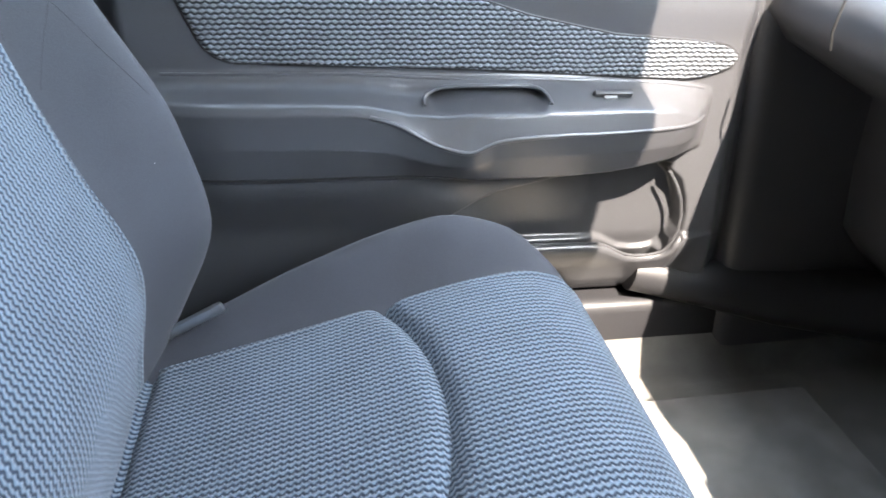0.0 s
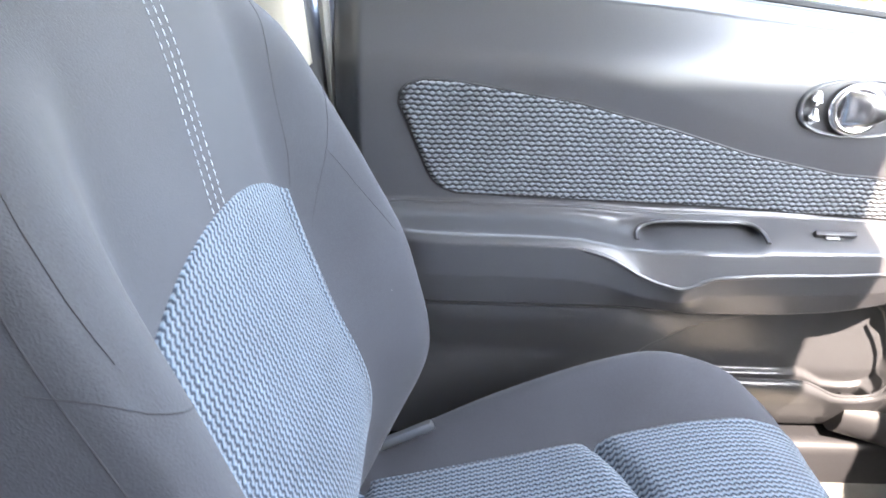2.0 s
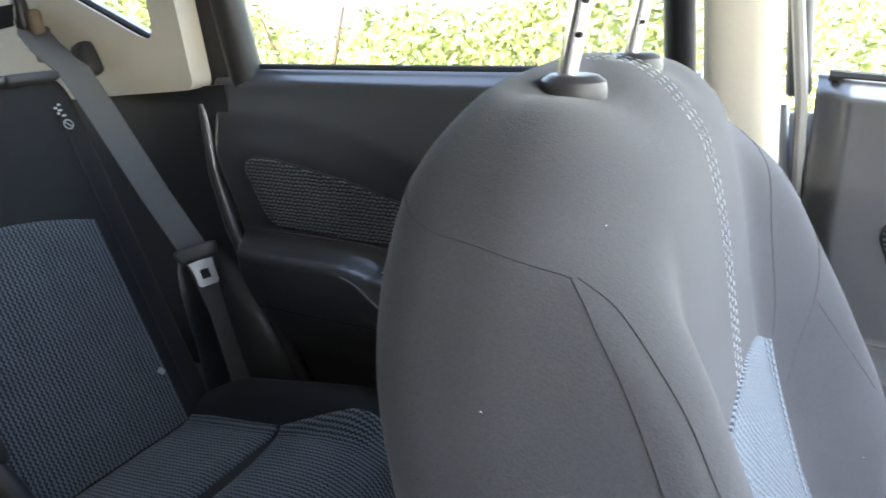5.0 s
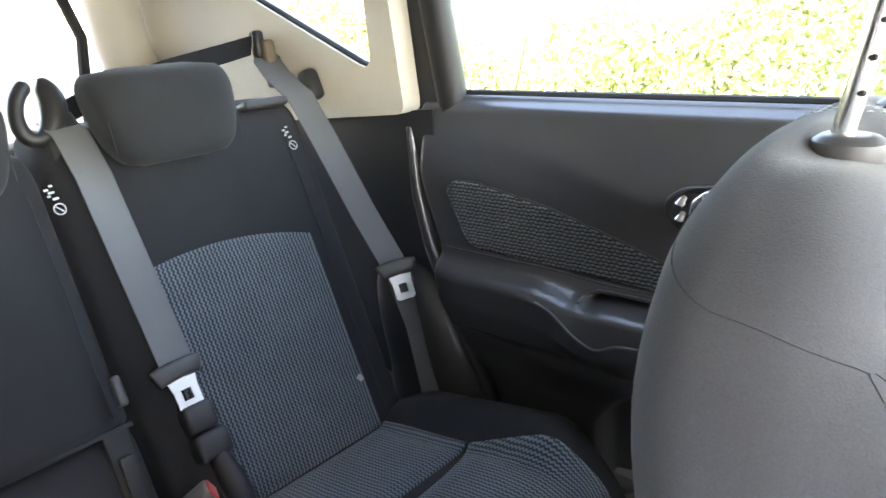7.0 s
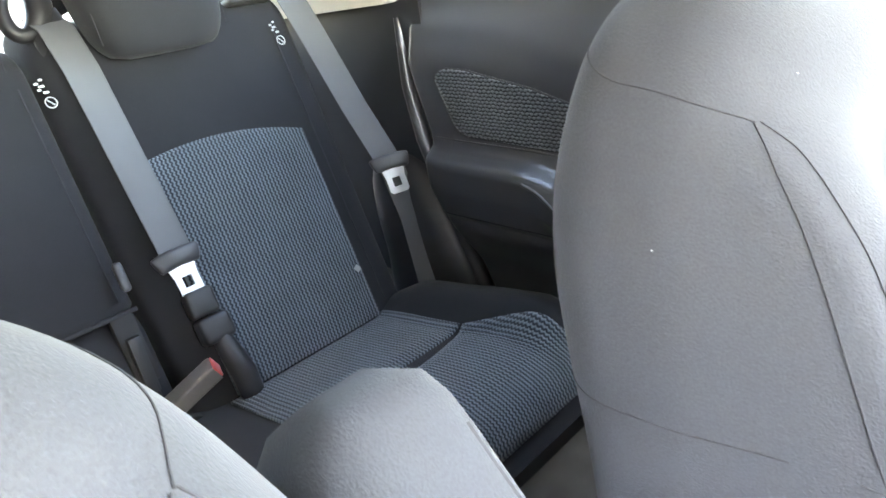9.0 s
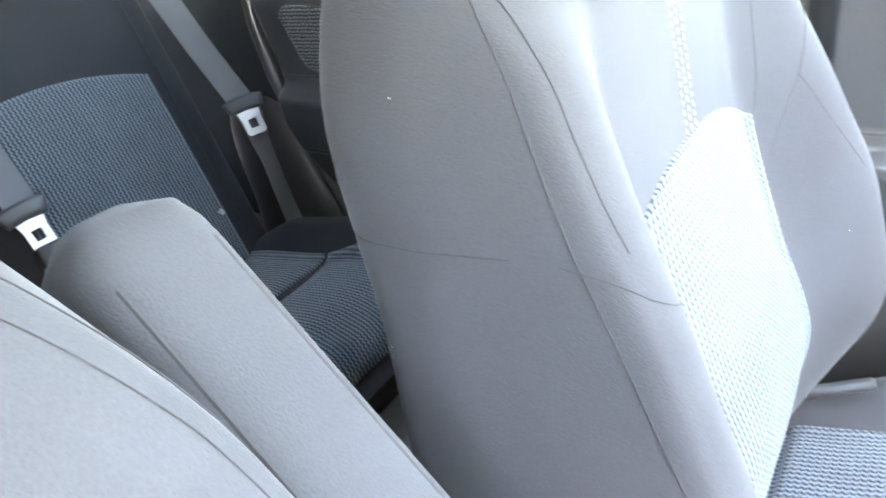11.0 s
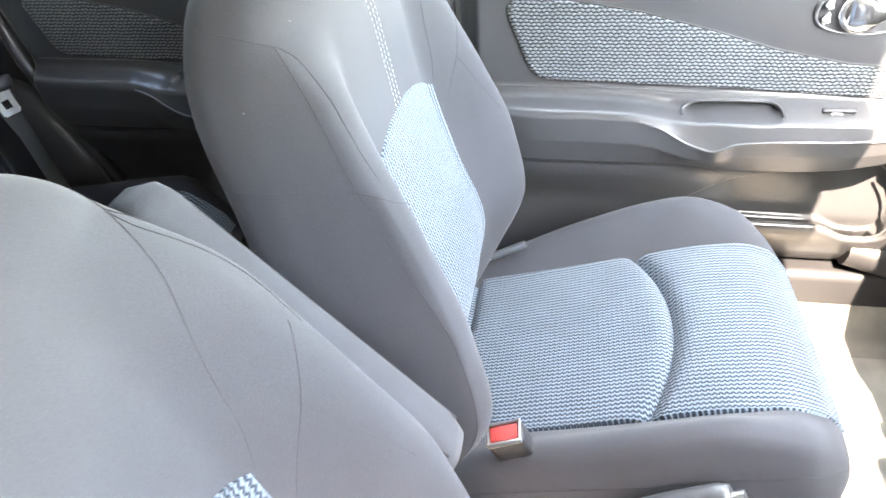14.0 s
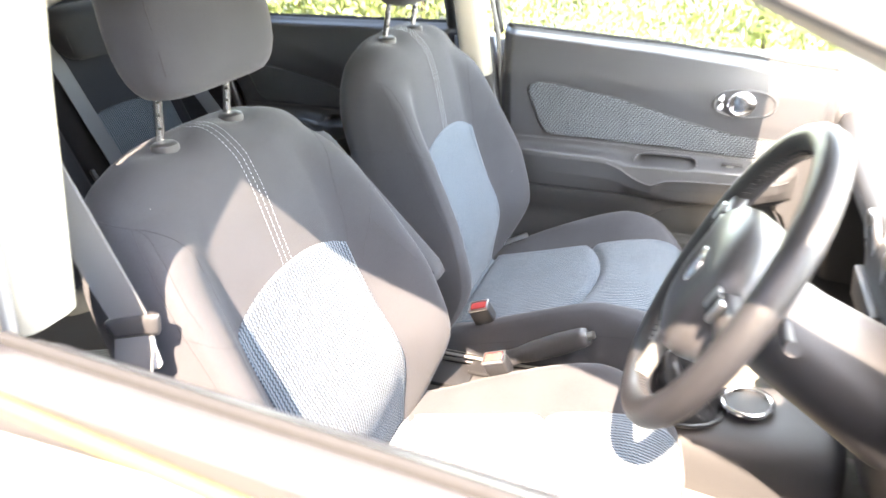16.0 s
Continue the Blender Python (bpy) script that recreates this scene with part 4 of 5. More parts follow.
    oh = (lambda q: ox(q - 0.040)) if rear else ox
    recess = thing("inner_handle", "", "")
    recess.parent = root
    sx, sy = superring(36, 2.4)
    prof = [(1.02, -0.004), (1.02, 0.003), (0.98, 0.006), (0.93, 0.004), (0.88, -0.003), (0.5, -0.008), (0.1, -0.009)]
    rings = [np.stack([oh(0.203) + sx * 0.070 * r, side * (0.699 - h) + 0 * sx, hz + sy * 0.033 * r], 1) for r, h in prof]
    loft("surround", rings, DOOR_PLASTIC, recess, "charcoal oval handle recess")
    bm = bmesh.new()
    ring_tube(bm, pose(oh(0.196), side * 0.692, hz, 90, 0, 0), 0.0265, 0.0052, 40, 10, 0.95)
    part("handle_ring", bm, CHROME, recess, "bright chrome ring round the lever")
    bm = lathe(bmesh.new(), pose(oh(0.196), side * 0.697, hz, side * 90, 0, 0), [(0.026, 0.0), (0.020, -0.004), (0.010, -0.006), (0.002, -0.0065)], 32)
    part("bowl", bm, SATIN, recess, "satin silver finger bowl")
    rr = []
    for q in np.linspace(0, 1, 10):
        w = 0.021 * (1 - 0.55 * q**2)
        c = Vector((oh(0.178 + 0.050 * q), side * (0.690 - 0.012 * math.sin(q * math.pi * 0.8)), hz + 0.002))
        rr.append(np.array([c + Vector((0, side * a * 0.0035, b * w)) for a, b in zip(*superring(14, 2.5))]))
    loft("handle_lever", rr, CHROME, recess, "bright chrome door lever")
    for q in (-0.010, 0.010):
        bm = tube(bmesh.new(), [(oh(0.150), side * 0.700, hz + q - 0.005), (oh(0.150), side * 0.692, hz + q), (oh(0.153), side * 0.698, hz + q + 0.006)], [0.005, 0.0075, 0.005], 12)
        part("lock_knob", bm, CHROME, recess, "bright lock knob")
    # pocket lip bead and bottle-holder rim
    if not rear:
        def wall_face(xq, zq):
            y = yo - door_section(xq, zq, False, False)
            return np.stack([xq + 0 * zq, side * y, zq + 0 * xq], -1)
        U, V = np.meshgrid(np.linspace(0, 1, 70), np.linspace(0, 1, 16))
        xw = -0.02 + U * 0.364
        zw = 0.492 + (pocket_lip(xw) - 0.492) * V
        patch("pocket_wall", wall_face, xw, zw, DOOR_PLASTIC, root, "glossy front wall of the door pocket", 0.0015, 0.004, flip=fl)
        path = [(q, float(pocket_lip(q))) for q in np.linspace(-0.01, 0.338, 60)] + [(a, b) for a, b in zip(POCKET_END_X[3:], POCKET_END_Z[3:])]
        rod("pocket_lip", smooth_line([tuple(wall_face(np.array(a), np.array(b)) + np.array([0, -side * 0.0005, 0])) for a, b in path], 3), 0.0024, DOOR_PLASTIC, root, "glossy edge of the door pocket")
    # the fine bead under the cloth and the parting line under the armrest
    fz = curve(ARM_X, ARM_BEAD)
    rod("moulded_edge", [tuple(inner(np.array(ox(q)), np.array(float(fz(q)) + dz + 0.001)) + np.array([0, side * 0.0008, 0])) for q in np.linspace(-0.33, 0.33, 70)], 0.0021, DOOR_PLASTIC, root, n=10)
    fz = curve(ARM_X, ARM_FOOT)
    rod("parting_line", [tuple(inner(np.array(ox(q)), np.array(float(fz(q)) + dz)) + np.array([0, side * 0.0004, 0])) for q in np.linspace(-0.30, 0.03, 40)], 0.0010, RUBBER, root, n=6)
    # window rubber along the belt
    xs = np.linspace((x0 if not rear else -1.25) + 0.01, x1 - 0.01, 24)
    rod("belt_rubber", [(x, side * 0.756, float(belt(x)) + 0.002) for x in xs], 0.006, RUBBER, root, "black window rubber")
    return root


belt_r = lambda x: np.interp(x, [-1.30, -0.40], [1.122, 1.118])
belt_f = lambda x: np.interp(x, [-0.42, 0.0, 0.60, 0.95], [1.120, 1.085, 1.015, 0.98])
door("door_front_left", "closed front door with charcoal lining and patterned cloth", 1, -0.395, 0.402, False, belt_f)
door("door_rear_left", "closed rear door with dark lining and patterned cloth", 1, -1.36, -0.515, True, belt_r)
door("door_front_right", "closed driver door with its window wound down", -1, -0.395, 0.402, False, belt_f)
door("door_rear_right", "closed rear door with dark lining", -1, -1.36, -0.515, True, belt_r)

# black rubber in strong sun: the glare is put into the colour as olive
OLIVE = material("sun_glare_rubber", (0.085, 0.083, 0.035), 0.8, scale=300, bump=0.1)
tagged(rod("outer_window_seal", [(x, -0.806, 1.105 - 0.160 * (x + 0.342)) for x in np.linspace(-0.39, 0.40, 14)], 0.0065, OLIVE, n=8), "faded olive rubber seal along the driver window sill", "trim", kind="structure")

# ---- windows ----
def pane(name, pts, label, mat=GLASS):
    """A glass pane through the corners pts, slightly thick; clear panes cast no shadow so that daylight passes."""
    P = [Vector(p) for p in pts]
    n = (P[1] - P[0]).cross(P[2] - P[0]).normalized() * 0.002
    k = len(P)
    vs = [p + n for p in P] + [p - n for p in P]
    fs = [tuple(range(k)), tuple(range(2 * k - 1, k - 1, -1))] + [(i, i + k, (i + 1) % k + k, (i + 1) % k) for i in range(k)]
    ob = tagged(ob_from(name, vs, fs, mat, smooth=False), label, "car window", kind="structure")
    ob.visible_shadow = mat is not GLASS
    return ob


pane("window_1", [(-0.42, 0.765, 1.10), (0.80, 0.765, 0.97), (0.62, 0.72, 1.14), (0.12, 0.685, 1.36), (-0.2, 0.68, 1.46), (-0.45, 0.68, 1.48)], "clear front side window glass")
pane("window_2", [(-1.17, 0.765, 1.12), (-0.52, 0.765, 1.118), (-0.53, 0.675, 1.48), (-1.17, 0.675, 1.47)], "lightly tinted rear side window glass", GLASS_TINTED)
pane("window_3", [(0.98, 0.69, 1.01), (0.98, -0.69, 1.01), (0.26, -0.62, 1.43), (0.26, 0.62, 1.43)], "clear laminated windscreen glass")
# this pane is darkened only to keep the sun off the rear bench
pane("window_4", [(-1.17, -0.765, 1.12), (-0.52, -0.765, 1.118), (-0.53, -0.675, 1.48), (-1.17, -0.675, 1.47)], "dark tinted rear side window glass", GLASS_SUN_STOP)
pane("window_5", [(-2.03, 0.52, 1.06), (-2.03, -0.52, 1.06), (-1.95, -0.50, 1.44), (-1.95, 0.50, 1.44)], "lightly tinted tailgate window glass", GLASS_TINTED)


def plate(name, outline, hole, y0, y1, thick, mat, label, lean=0.0):
    """An upright trim plate along the car with an opening; outline and hole are (x, z) corners, y follows the height."""
    bm = bmesh.new()

    def yof(z):
        return y0 + (y1 - y0) * (z - 1.10) / 0.32
    edges = []
    for loop in (outline, hole):
        if loop:
            vs = [bm.verts.new((x, yof(z), z)) for x, z in loop]
            edges += [bm.edges.new((a, b)) for a, b in zip(vs, vs[1:] + vs[:1])]
    bmesh.ops.triangle_fill(bm, use_beauty=True, edges=edges)
    geo = bmesh.ops.extrude_face_region(bm, geom=list(bm.faces))
    for v in geo["geom"]:
        if isinstance(v, bmesh.types.BMVert):
            v.co.y += thick * (1 if y0 > 0 else -1)
    return tagged(part(name, bm, mat), label, "pillar trim", kind="structure")


def rounded(pts, r=0.03, n=5):
    """Rounds the corners of a polygon of (x, z)."""
    out = []
    k = len(pts)
    for i in range(k):
        p, a, b = Vector(pts[i]), Vector(pts[i - 1]), Vector(pts[(i + 1) % k])
        u, v = (a - p).normalized() * r, (b - p).normalized() * r
        for t in np.linspace(0, 1, n):
            out.append(tuple(p + u * (1 - t) ** 2 + v * t**2))
    return out


for s, nm in ((1, "left"), (-1, "right")):
    plate("quarter_trim_" + nm, rounded([(-1.243, 1.096), (-1.200, 1.49), (-1.98, 1.47), (-2.02, 1.05), (-1.60, 1.07)], 0.02), rounded([(-1.296, 1.162), (-1.255, 1.42), (-1.80, 1.41)], 0.035), s * 0.69, s * 0.625, 0.04, CREAM,
          "cream quarter trim with a small window opening")
    q_hole = rounded([(-1.296, 1.162), (-1.255, 1.42), (-1.80, 1.41)], 0.035)
    tagged(rod("quarter_seal_" + nm, [(x, s * (0.69 + (0.625 - 0.69) * (z - 1.10) / 0.32 + 0.012), z) for x, z in q_hole + q_hole[:1]], 0.007, RUBBER, n=8), "black rubber seal round the quarter window", "trim", kind="structure")
    pane("window_" + ("6" if s > 0 else "7"), [(-1.84, s * 0.715, 1.15), (-1.26, s * 0.715, 1.15), (-1.24, s * 0.655, 1.45), (-1.84, s * 0.655, 1.45)], "lightly tinted quarter window glass", GLASS_TINTED)
    plate("pillar_c_" + nm, rounded([(-1.275, 1.085), (-1.168, 1.095), (-1.176, 1.49), (-1.245, 1.49)], 0.008, 3), [], s * 0.735, s * 0.665, 0.03, PLASTIC_DARK, "black plastic pillar trim behind the rear door")
    # lower dark quarter wall and wheel-arch hump
    plate("quarter_lower_" + nm, [(-1.205, 0.40), (-1.205, 1.102), (-1.60, 1.07), (-2.02, 1.05), (-2.02, 0.40)], [], s * 0.715, s * 0.70, 0.03, PLASTIC_DARK, "dark lower quarter trim")
    sx, sy = superring(24, 3)
    rings = []
    for q in np.linspace(0, 1, 16):
        z = 0.45 + 0.38 * q
        cx = np.interp(q, [0, 0.5, 1], [-1.185, -1.20, -1.27])
        k = (1 - q**3) ** (1 / 3) if q < 1 else 0.05
        rings.append(np.stack([cx - 0.03 + sx * (0.02 + 0.095 * k), s * (0.735 - 0.015 * k) + sy * (0.012 + 0.042 * k), z + 0 * sx], 1))
    tagged(loft("wheel_arch_trim_" + nm, rings, DOOR_PLASTIC), "glossy charcoal wheel arch trim beside the rear seat", "trim", kind="structure")
    # window frames of the doors
    fr = lambda pts, r: tagged(rod("window_frame_" + nm, pts, r, PLASTIC_DARK, n=10), "dark door window frame", "trim", kind="structure")
    # right side is widened beyond the real frame to block sun on the bench
    fr([(-1.185, s * 0.748, 1.10), (-1.185, s * 0.715, 1.28), (-1.19, s * 0.67, 1.48)], 0.026 if s > 0 else 0.075)
    fr([(-0.535, s * 0.752, 1.11), (-0.54, s * 0.715, 1.28), (-0.545, s * 0.67, 1.48)], 0.018)
    fr([(-0.412, s * 0.757, 1.10), (-0.425, s * 0.72, 1.28), (-0.44, s * 0.675, 1.48)], 0.013)
    # door seals
    # the front seal's highlight is put into its lighter grey colour
    tagged(rod("door_seal_" + nm, [(-0.385, s * 0.742, 0.45), (-0.392, s * 0.742, 0.85), (-0.408, s * 0.735, 1.10), (-0.432, s * 0.69, 1.28), (-0.445, s * 0.65, 1.48)], 0.0065, PLASTIC_GREY, n=8), "grey rubber door seal", "trim", kind="structure")
    tagged(rod("door_seal_" + nm, [(-1.09, s * 0.712, 0.54), (-1.115, s * 0.712, 0.62), (-1.175, s * 0.712, 0.76), (-1.225, s * 0.714, 0.87), (-1.252, s * 0.718, 0.96), (-1.262, s * 0.722, 1.07)], [0.015, 0.015, 0.015, 0.014, 0.012, 0.008], DOOR_PLASTIC, n=14), "dark rubber door seal", "trim", kind="structure")
    # sill
    block("sill_" + nm, pose(0.05, s * 0.768, 0.430), (2.0, 0.09, 0.09), PLASTIC_DARK, None, "", 0.02, 3)
    tagged(bpy.data.objects["sill_" + nm], "black plastic door sill trim", "trim", kind="structure")

# tailgate and luggage space
bm = bmesh.new()
slab(bm, pose(-2.04, 0, 0.72), (0.08, 1.40, 0.68), 0.03, 3)
tagged(part("tailgate_wall", bm, PLASTIC_DARK), "dark plastic tailgate lining", "tailgate", kind="structure")
for s in (1, -1):
    tagged(rod("tailgate_frame", [(-2.02, s * 0.66, 1.04), (-1.99, s * 0.60, 1.22), (-1.95, s * 0.55, 1.46)], 0.06, CREAM, n=14), "cream tailgate window frame", "trim", kind="structure")
tagged(rod("wiper_gasket", [(-2.0, 0.50, 1.07), (-1.97, 0.51, 1.25), (-1.93, 0.46, 1.36)], 0.012, RUBBER), "black window rubber of the tailgate", "trim", kind="structure")
tagged(block("luggage_floor", pose(-1.74, 0, 0.66), (0.60, 1.36, 0.03), CARPET), "dark carpeted luggage floor", "car floor", kind="structure")

# ---- rear bench ----
TAN = math.tan(radians(22))


def bench_back(name, label, y0, y1, z0, z1, mat, round_top=0.03, group="rear seat backs"):
    """One section of the leaning rear backrest."""
    root = thing(name, label, "car seat", group)
    sx, sy = superring(72, 4.5)
    rings = []
    cy, hw = (y0 + y1) / 2, (y1 - y0) / 2
    for z in np.concatenate([np.linspace(z0, z1 - 0.05, 18), z1 - 0.05 + 0.05 * np.sin(np.linspace(0.1, 1.57, 9))]):
        k = (1 - max(0, (z - (z1 - 0.05)) / 0.05) ** 2.6) ** (1 / 2.6) if z < z1 - 1e-6 else 0.0
        k = max(k, 0.25)
        w = hw * (1 - 0.10 * (1 - k))
        x = -1.385 - (z - 0.8) * TAN
        rings.append(np.stack([x + sy * 0.085 * (0.35 + 0.65 * k), cy + sx * w, z + 0 * sx], 1))
    loft("backrest", rings, mat, root, "dark cloth rear backrest")
    return root


def bench_front(s, z):
    return np.stack([-1.385 + 0.0855 - (np.asarray(z) - 0.8) * TAN + 0 * np.asarray(s), s + 0 * z, z + 0 * s], -1)


# the front seats' knit, with the rear's shade put into a darker colour
CLOTH_REAR_SHADED = material("dark_knit_cloth_shaded", (0.026, 0.0265, 0.029), 0.95, scale=900, bump=0.35, var=0.16, big=9, sheen=0.08, spec=0.15)
WOVEN_REAR = woven("blue_wave_cloth_rear", (0.016, 0.024, 0.034), (0.185, 0.225, 0.250))
outer = bench_back("rear_seat", "dark cloth rear seat back with blue patterned insert", 0.205, 0.632, 0.55, 1.125, CLOTH_REAR_SHADED)
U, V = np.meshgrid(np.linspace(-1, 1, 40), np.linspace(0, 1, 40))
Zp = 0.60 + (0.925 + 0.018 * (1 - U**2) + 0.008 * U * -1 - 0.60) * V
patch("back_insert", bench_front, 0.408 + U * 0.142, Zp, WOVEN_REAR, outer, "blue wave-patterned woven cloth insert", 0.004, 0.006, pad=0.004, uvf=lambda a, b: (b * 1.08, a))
middle = bench_back("middle_seat", "dark cloth middle seat back with a panel seam", -0.175, 0.198, 0.76, 1.105, CLOTH_REAR_SHADED)
low_mid = bench_back("lower_panel", "dark cloth lower middle panel of the rear seat", -0.175, 0.198, 0.50, 0.757, CLOTH_REAR_SHADED)
right = bench_back("rear_seat", "dark cloth rear seat back in shade", -0.615, -0.182, 0.55, 1.125, CLOTH_REAR_SHADED)
patch("back_insert", bench_front, -0.398 + U * 0.142, Zp, WOVEN_REAR, right, "blue wave-patterned woven cloth insert", 0.004, 0.006, pad=0.004, uvf=lambda a, b: (b * 1.08, a))
rod("panel_seam", [tuple(bench_front(np.array(y), np.array(z)) + np.array([0.002, 0, 0])) for y, z in zip(np.full(20, 0.572), np.linspace(0.62, 1.08, 20))], 0.0012, SEAM, outer, n=5)

# cushions: outline by length, thickness, with a dark outer bolster
rc_top = curve([-1.32, -1.24, -1.10, -0.98, -0.90, -0.85, -0.825, -0.815], [0.585, 0.592, 0.612, 0.632, 0.640, 0.628, 0.60, 0.56])


def bench_top(x, s):
    x, s = np.asarray(x, float), np.asarray(s, float)
    return np.stack([x + 0 * s, s + 0 * x, rc_top(x) + 0.045 * sst(0.535, 0.605, np.abs(s)) * sst(-1.30, -1.15, x) * sst(-0.83, -0.92, x) - 0.07 * sst(0.62, 0.680, np.abs(s)) ** 2], -1)


def bench_cushion(y0, y1, label):
    root = thing("bench_seat", label, "car seat", "rear seat cushions")
    xs = np.concatenate([np.linspace(-1.32, -0.90, 20), np.linspace(-0.89, -0.815, 10)])
    ss = np.linspace(y0, y1, 60)
    S, X = np.meshgrid(ss, xs)
    P = bench_top(X, S)
    edge = np.minimum(S - y0, y1 - S)
    P[..., 2] -= 0.02 * (1 - sst(0, 0.02, edge))
    B = P.copy()
    B[..., 2] = 0.47
    B[..., 0] = np.minimum(B[..., 0], -0.86)
    nu, nv = 60, len(xs)
    k = nu * nv
    g = grid_faces(nu, nv)
    rim = [j * nu for j in range(nv)] + [(nv - 1) * nu + i for i in range(1, nu)] + [j * nu + nu - 1 for j in range(nv - 2, -1, -1)] + list(range(nu - 2, 0, -1))
    ob_from("cushion", np.concatenate([P.reshape(-1, 3), B.reshape(-1, 3)]), [q[::-1] for q in g] + [tuple(i + k for i in q) for q in g] + [(a, b, b + k, a + k) for a, b in zip(rim, rim[1:] + rim[:1])], CLOTH_REAR_SHADED, root, "dark cloth rear cushion")
    return root


for sg in (1, -1):
    c = bench_cushion(*((0.012, 0.675) if sg > 0 else (-0.675, 0.004)), "dark cloth rear cushion with blue patterned inserts")
    for nm, a, b, w0, w1 in (("rear_roll", -1.285, -1.225, 0.155, 0.155), ("seat_pad", -1.218, -1.035, 0.155, 0.152), ("thigh_pad", -1.028, -0.822, 0.152, 0.205)):
        U, V = np.meshgrid(np.linspace(-1, 1, 40), np.linspace(0, 1, 24))
        Xp = a + (b - a) * V + (0.02 * (1 - U**2) if nm == "thigh_pad" else 0.0) * (1 - V)
        w = w0 + (w1 - w0) * V
        patch(nm, lambda S, Xq: bench_top(Xq, S), sg * 0.405 + U * w, Xp, WOVEN_REAR, c, "blue wave-patterned woven cloth", 0.003, 0.006, flip=True, pad=0.006, uvf=lambda S, Xq: (Xq * 1.03 + 0.8 * np.maximum(0, Xq + 0.87), S))

# rear headrests
for y, dz, hw in ((0.366, 0.0, 0.106), (0.035, -0.01, 0.125), (-0.392, 0.0, 0.115)):
    h = headrest("headrest", "dark cloth rear headrest on short posts", 0.055, 0.055, hw - 0.005, 0.066, 0.050, radians(14), 0.05, 0.055, "rear headrests", notch=False, taper=0.13)
    h.location = (-1.455, y, 1.083 + dz)
    for ch in h.children:
        if ch.name.startswith("pad"):
            ch.data.materials[0] = CLOTH_REAR_SHADED

# restraint pictogram patches on the seat backs: plain printed shapes
for y, z in ((0.574, 1.066), (0.194, 1.048)):
    tag_root = thing("printed_symbol", "small white printed child-seat symbol on the seat back", "label")
    p = bench_front(np.array(y), np.array(z)) + np.array([0.006, 0, 0.0])
    bm = bmesh.new()
    m = Matrix.Translation(Vector(p)) @ pose(0, 0, 0, 0, 90 - 22, 0)
    ring_tube(bm, Matrix.Translation(Vector(p) + Vector((0.005, 0.003, -0.010))) @ pose(0, 0, 0, 0, 68, 0), 0.0072, 0.0010, 20, 5)
    part("ring_mark", bm, WHITE, tag_root)
    bm = bmesh.new()
    tube(bm, [Vector(p) + Vector((0.0035, -0.001, -0.006)), Vector(p) + Vector((0.0065, 0.007, -0.014))], 0.0010, 5)
    part("bar_mark", bm, WHITE, tag_root)
    for dy, dz2, w in ((0.003, 0.003, 0.009), (-0.004, 0.007, 0.006), (0.000, 0.011, 0.010), (-0.005, 0.015, 0.007), (0.002, 0.019, 0.006)):
        block("bar_mark", Matrix.Translation(Vector(p) + Vector((-dz2 * TAN, dy, dz2))) @ pose(0, 0, 0, 0, -22, 20), (0.0015, w, 0.0034), WHITE, tag_root, "", 0.0006, 1)
# small white tag on the insert's edge
pt = bench_front(np.array(0.540), np.array(0.686)) + np.array([0.008, 0, 0])
block("cloth_tag", Matrix.Translation(Vector(pt)) @ pose(0, 0, 0, 30, -22, 0), (0.004, 0.009, 0.011), WHITE, None, "", 0.0015, 2)
tagged(bpy.data.objects["cloth_tag"], "tiny white tag on the blue rear insert", "tag")


# ---- belts ----
def belt_tongue(name, label, p, d, side, n, mat=SATIN):
    """A webbing stop with its bright slotted tongue at p, pointing along d, flat face towards n."""
    d, side, n = (Vector(v).normalized() for v in (d, side, n))
    m = Matrix.Translation(p) @ Matrix((side, d, side.cross(d))).transposed().to_4x4()
    root = thing(name, label, "seat belt")
    sx, sy = superring(20, 3.2)
    rings = []
    for q in np.linspace(-1, 1, 9):
        k = (1 - abs(q) ** 3) ** (1 / 3) if abs(q) < 1 else 0.3
        w = 0.034 - 0.004 * q
        rings.append(np.array([m @ Vector((a * w * (0.9 + 0.1 * k), q * 0.0125 + 0.004 * abs(a) ** 3, b * 0.0075 * (0.4 + 0.6 * k))) for a, b in zip(sx, sy)]))
    loft("tongue_grip", rings, PLASTIC, root, "charcoal plastic grip of the belt tongue")
    bm = bmesh.new()
    outer = [(-0.021, 0.010), (0.021, 0.010), (0.0175, 0.030), (0.0175, 0.054), (0.013, 0.058), (-0.013, 0.058), (-0.0175, 0.054), (-0.0175, 0.030)]
    inner_ = [(-0.0075, 0.030), (0.0075, 0.030), (0.0075, 0.046), (-0.0075, 0.046)]
    edges = []
    for loop in (outer, inner_):
        vs = [bm.verts.new(m @ Vector((x, y, -0.0012))) for x, y in loop]
        edges += [bm.edges.new(e) for e in zip(vs, vs[1:] + vs[:1])]
    bmesh.ops.triangle_fill(bm, use_beauty=True, edges=edges)
    lift = m.to_3x3() @ Vector((0, 0, 0.0026))
    for v in bmesh.ops.extrude_face_region(bm, geom=list(bm.faces))["geom"]:
        if isinstance(v, bmesh.types.BMVert):
            v.co += lift
    part("tongue", bm, STEEL, root, "bright steel slotted tongue")
    return root


def belt(label, pts, side, width=0.048, mat=WEB):
    """A run of webbing with its two woven edges."""
    root = thing("seat_belt", label, "seat belt", "seat belts")
    strip("webbing", pts, side, width, 0.0018, mat, root)
    sd = Vector(side).normalized() * (width / 2 - 0.001)
    for q in (1, -1):
        rod("selvedge", [Vector(p) + sd * q for p in pts], 0.0013, mat, root, n=6)
    return root


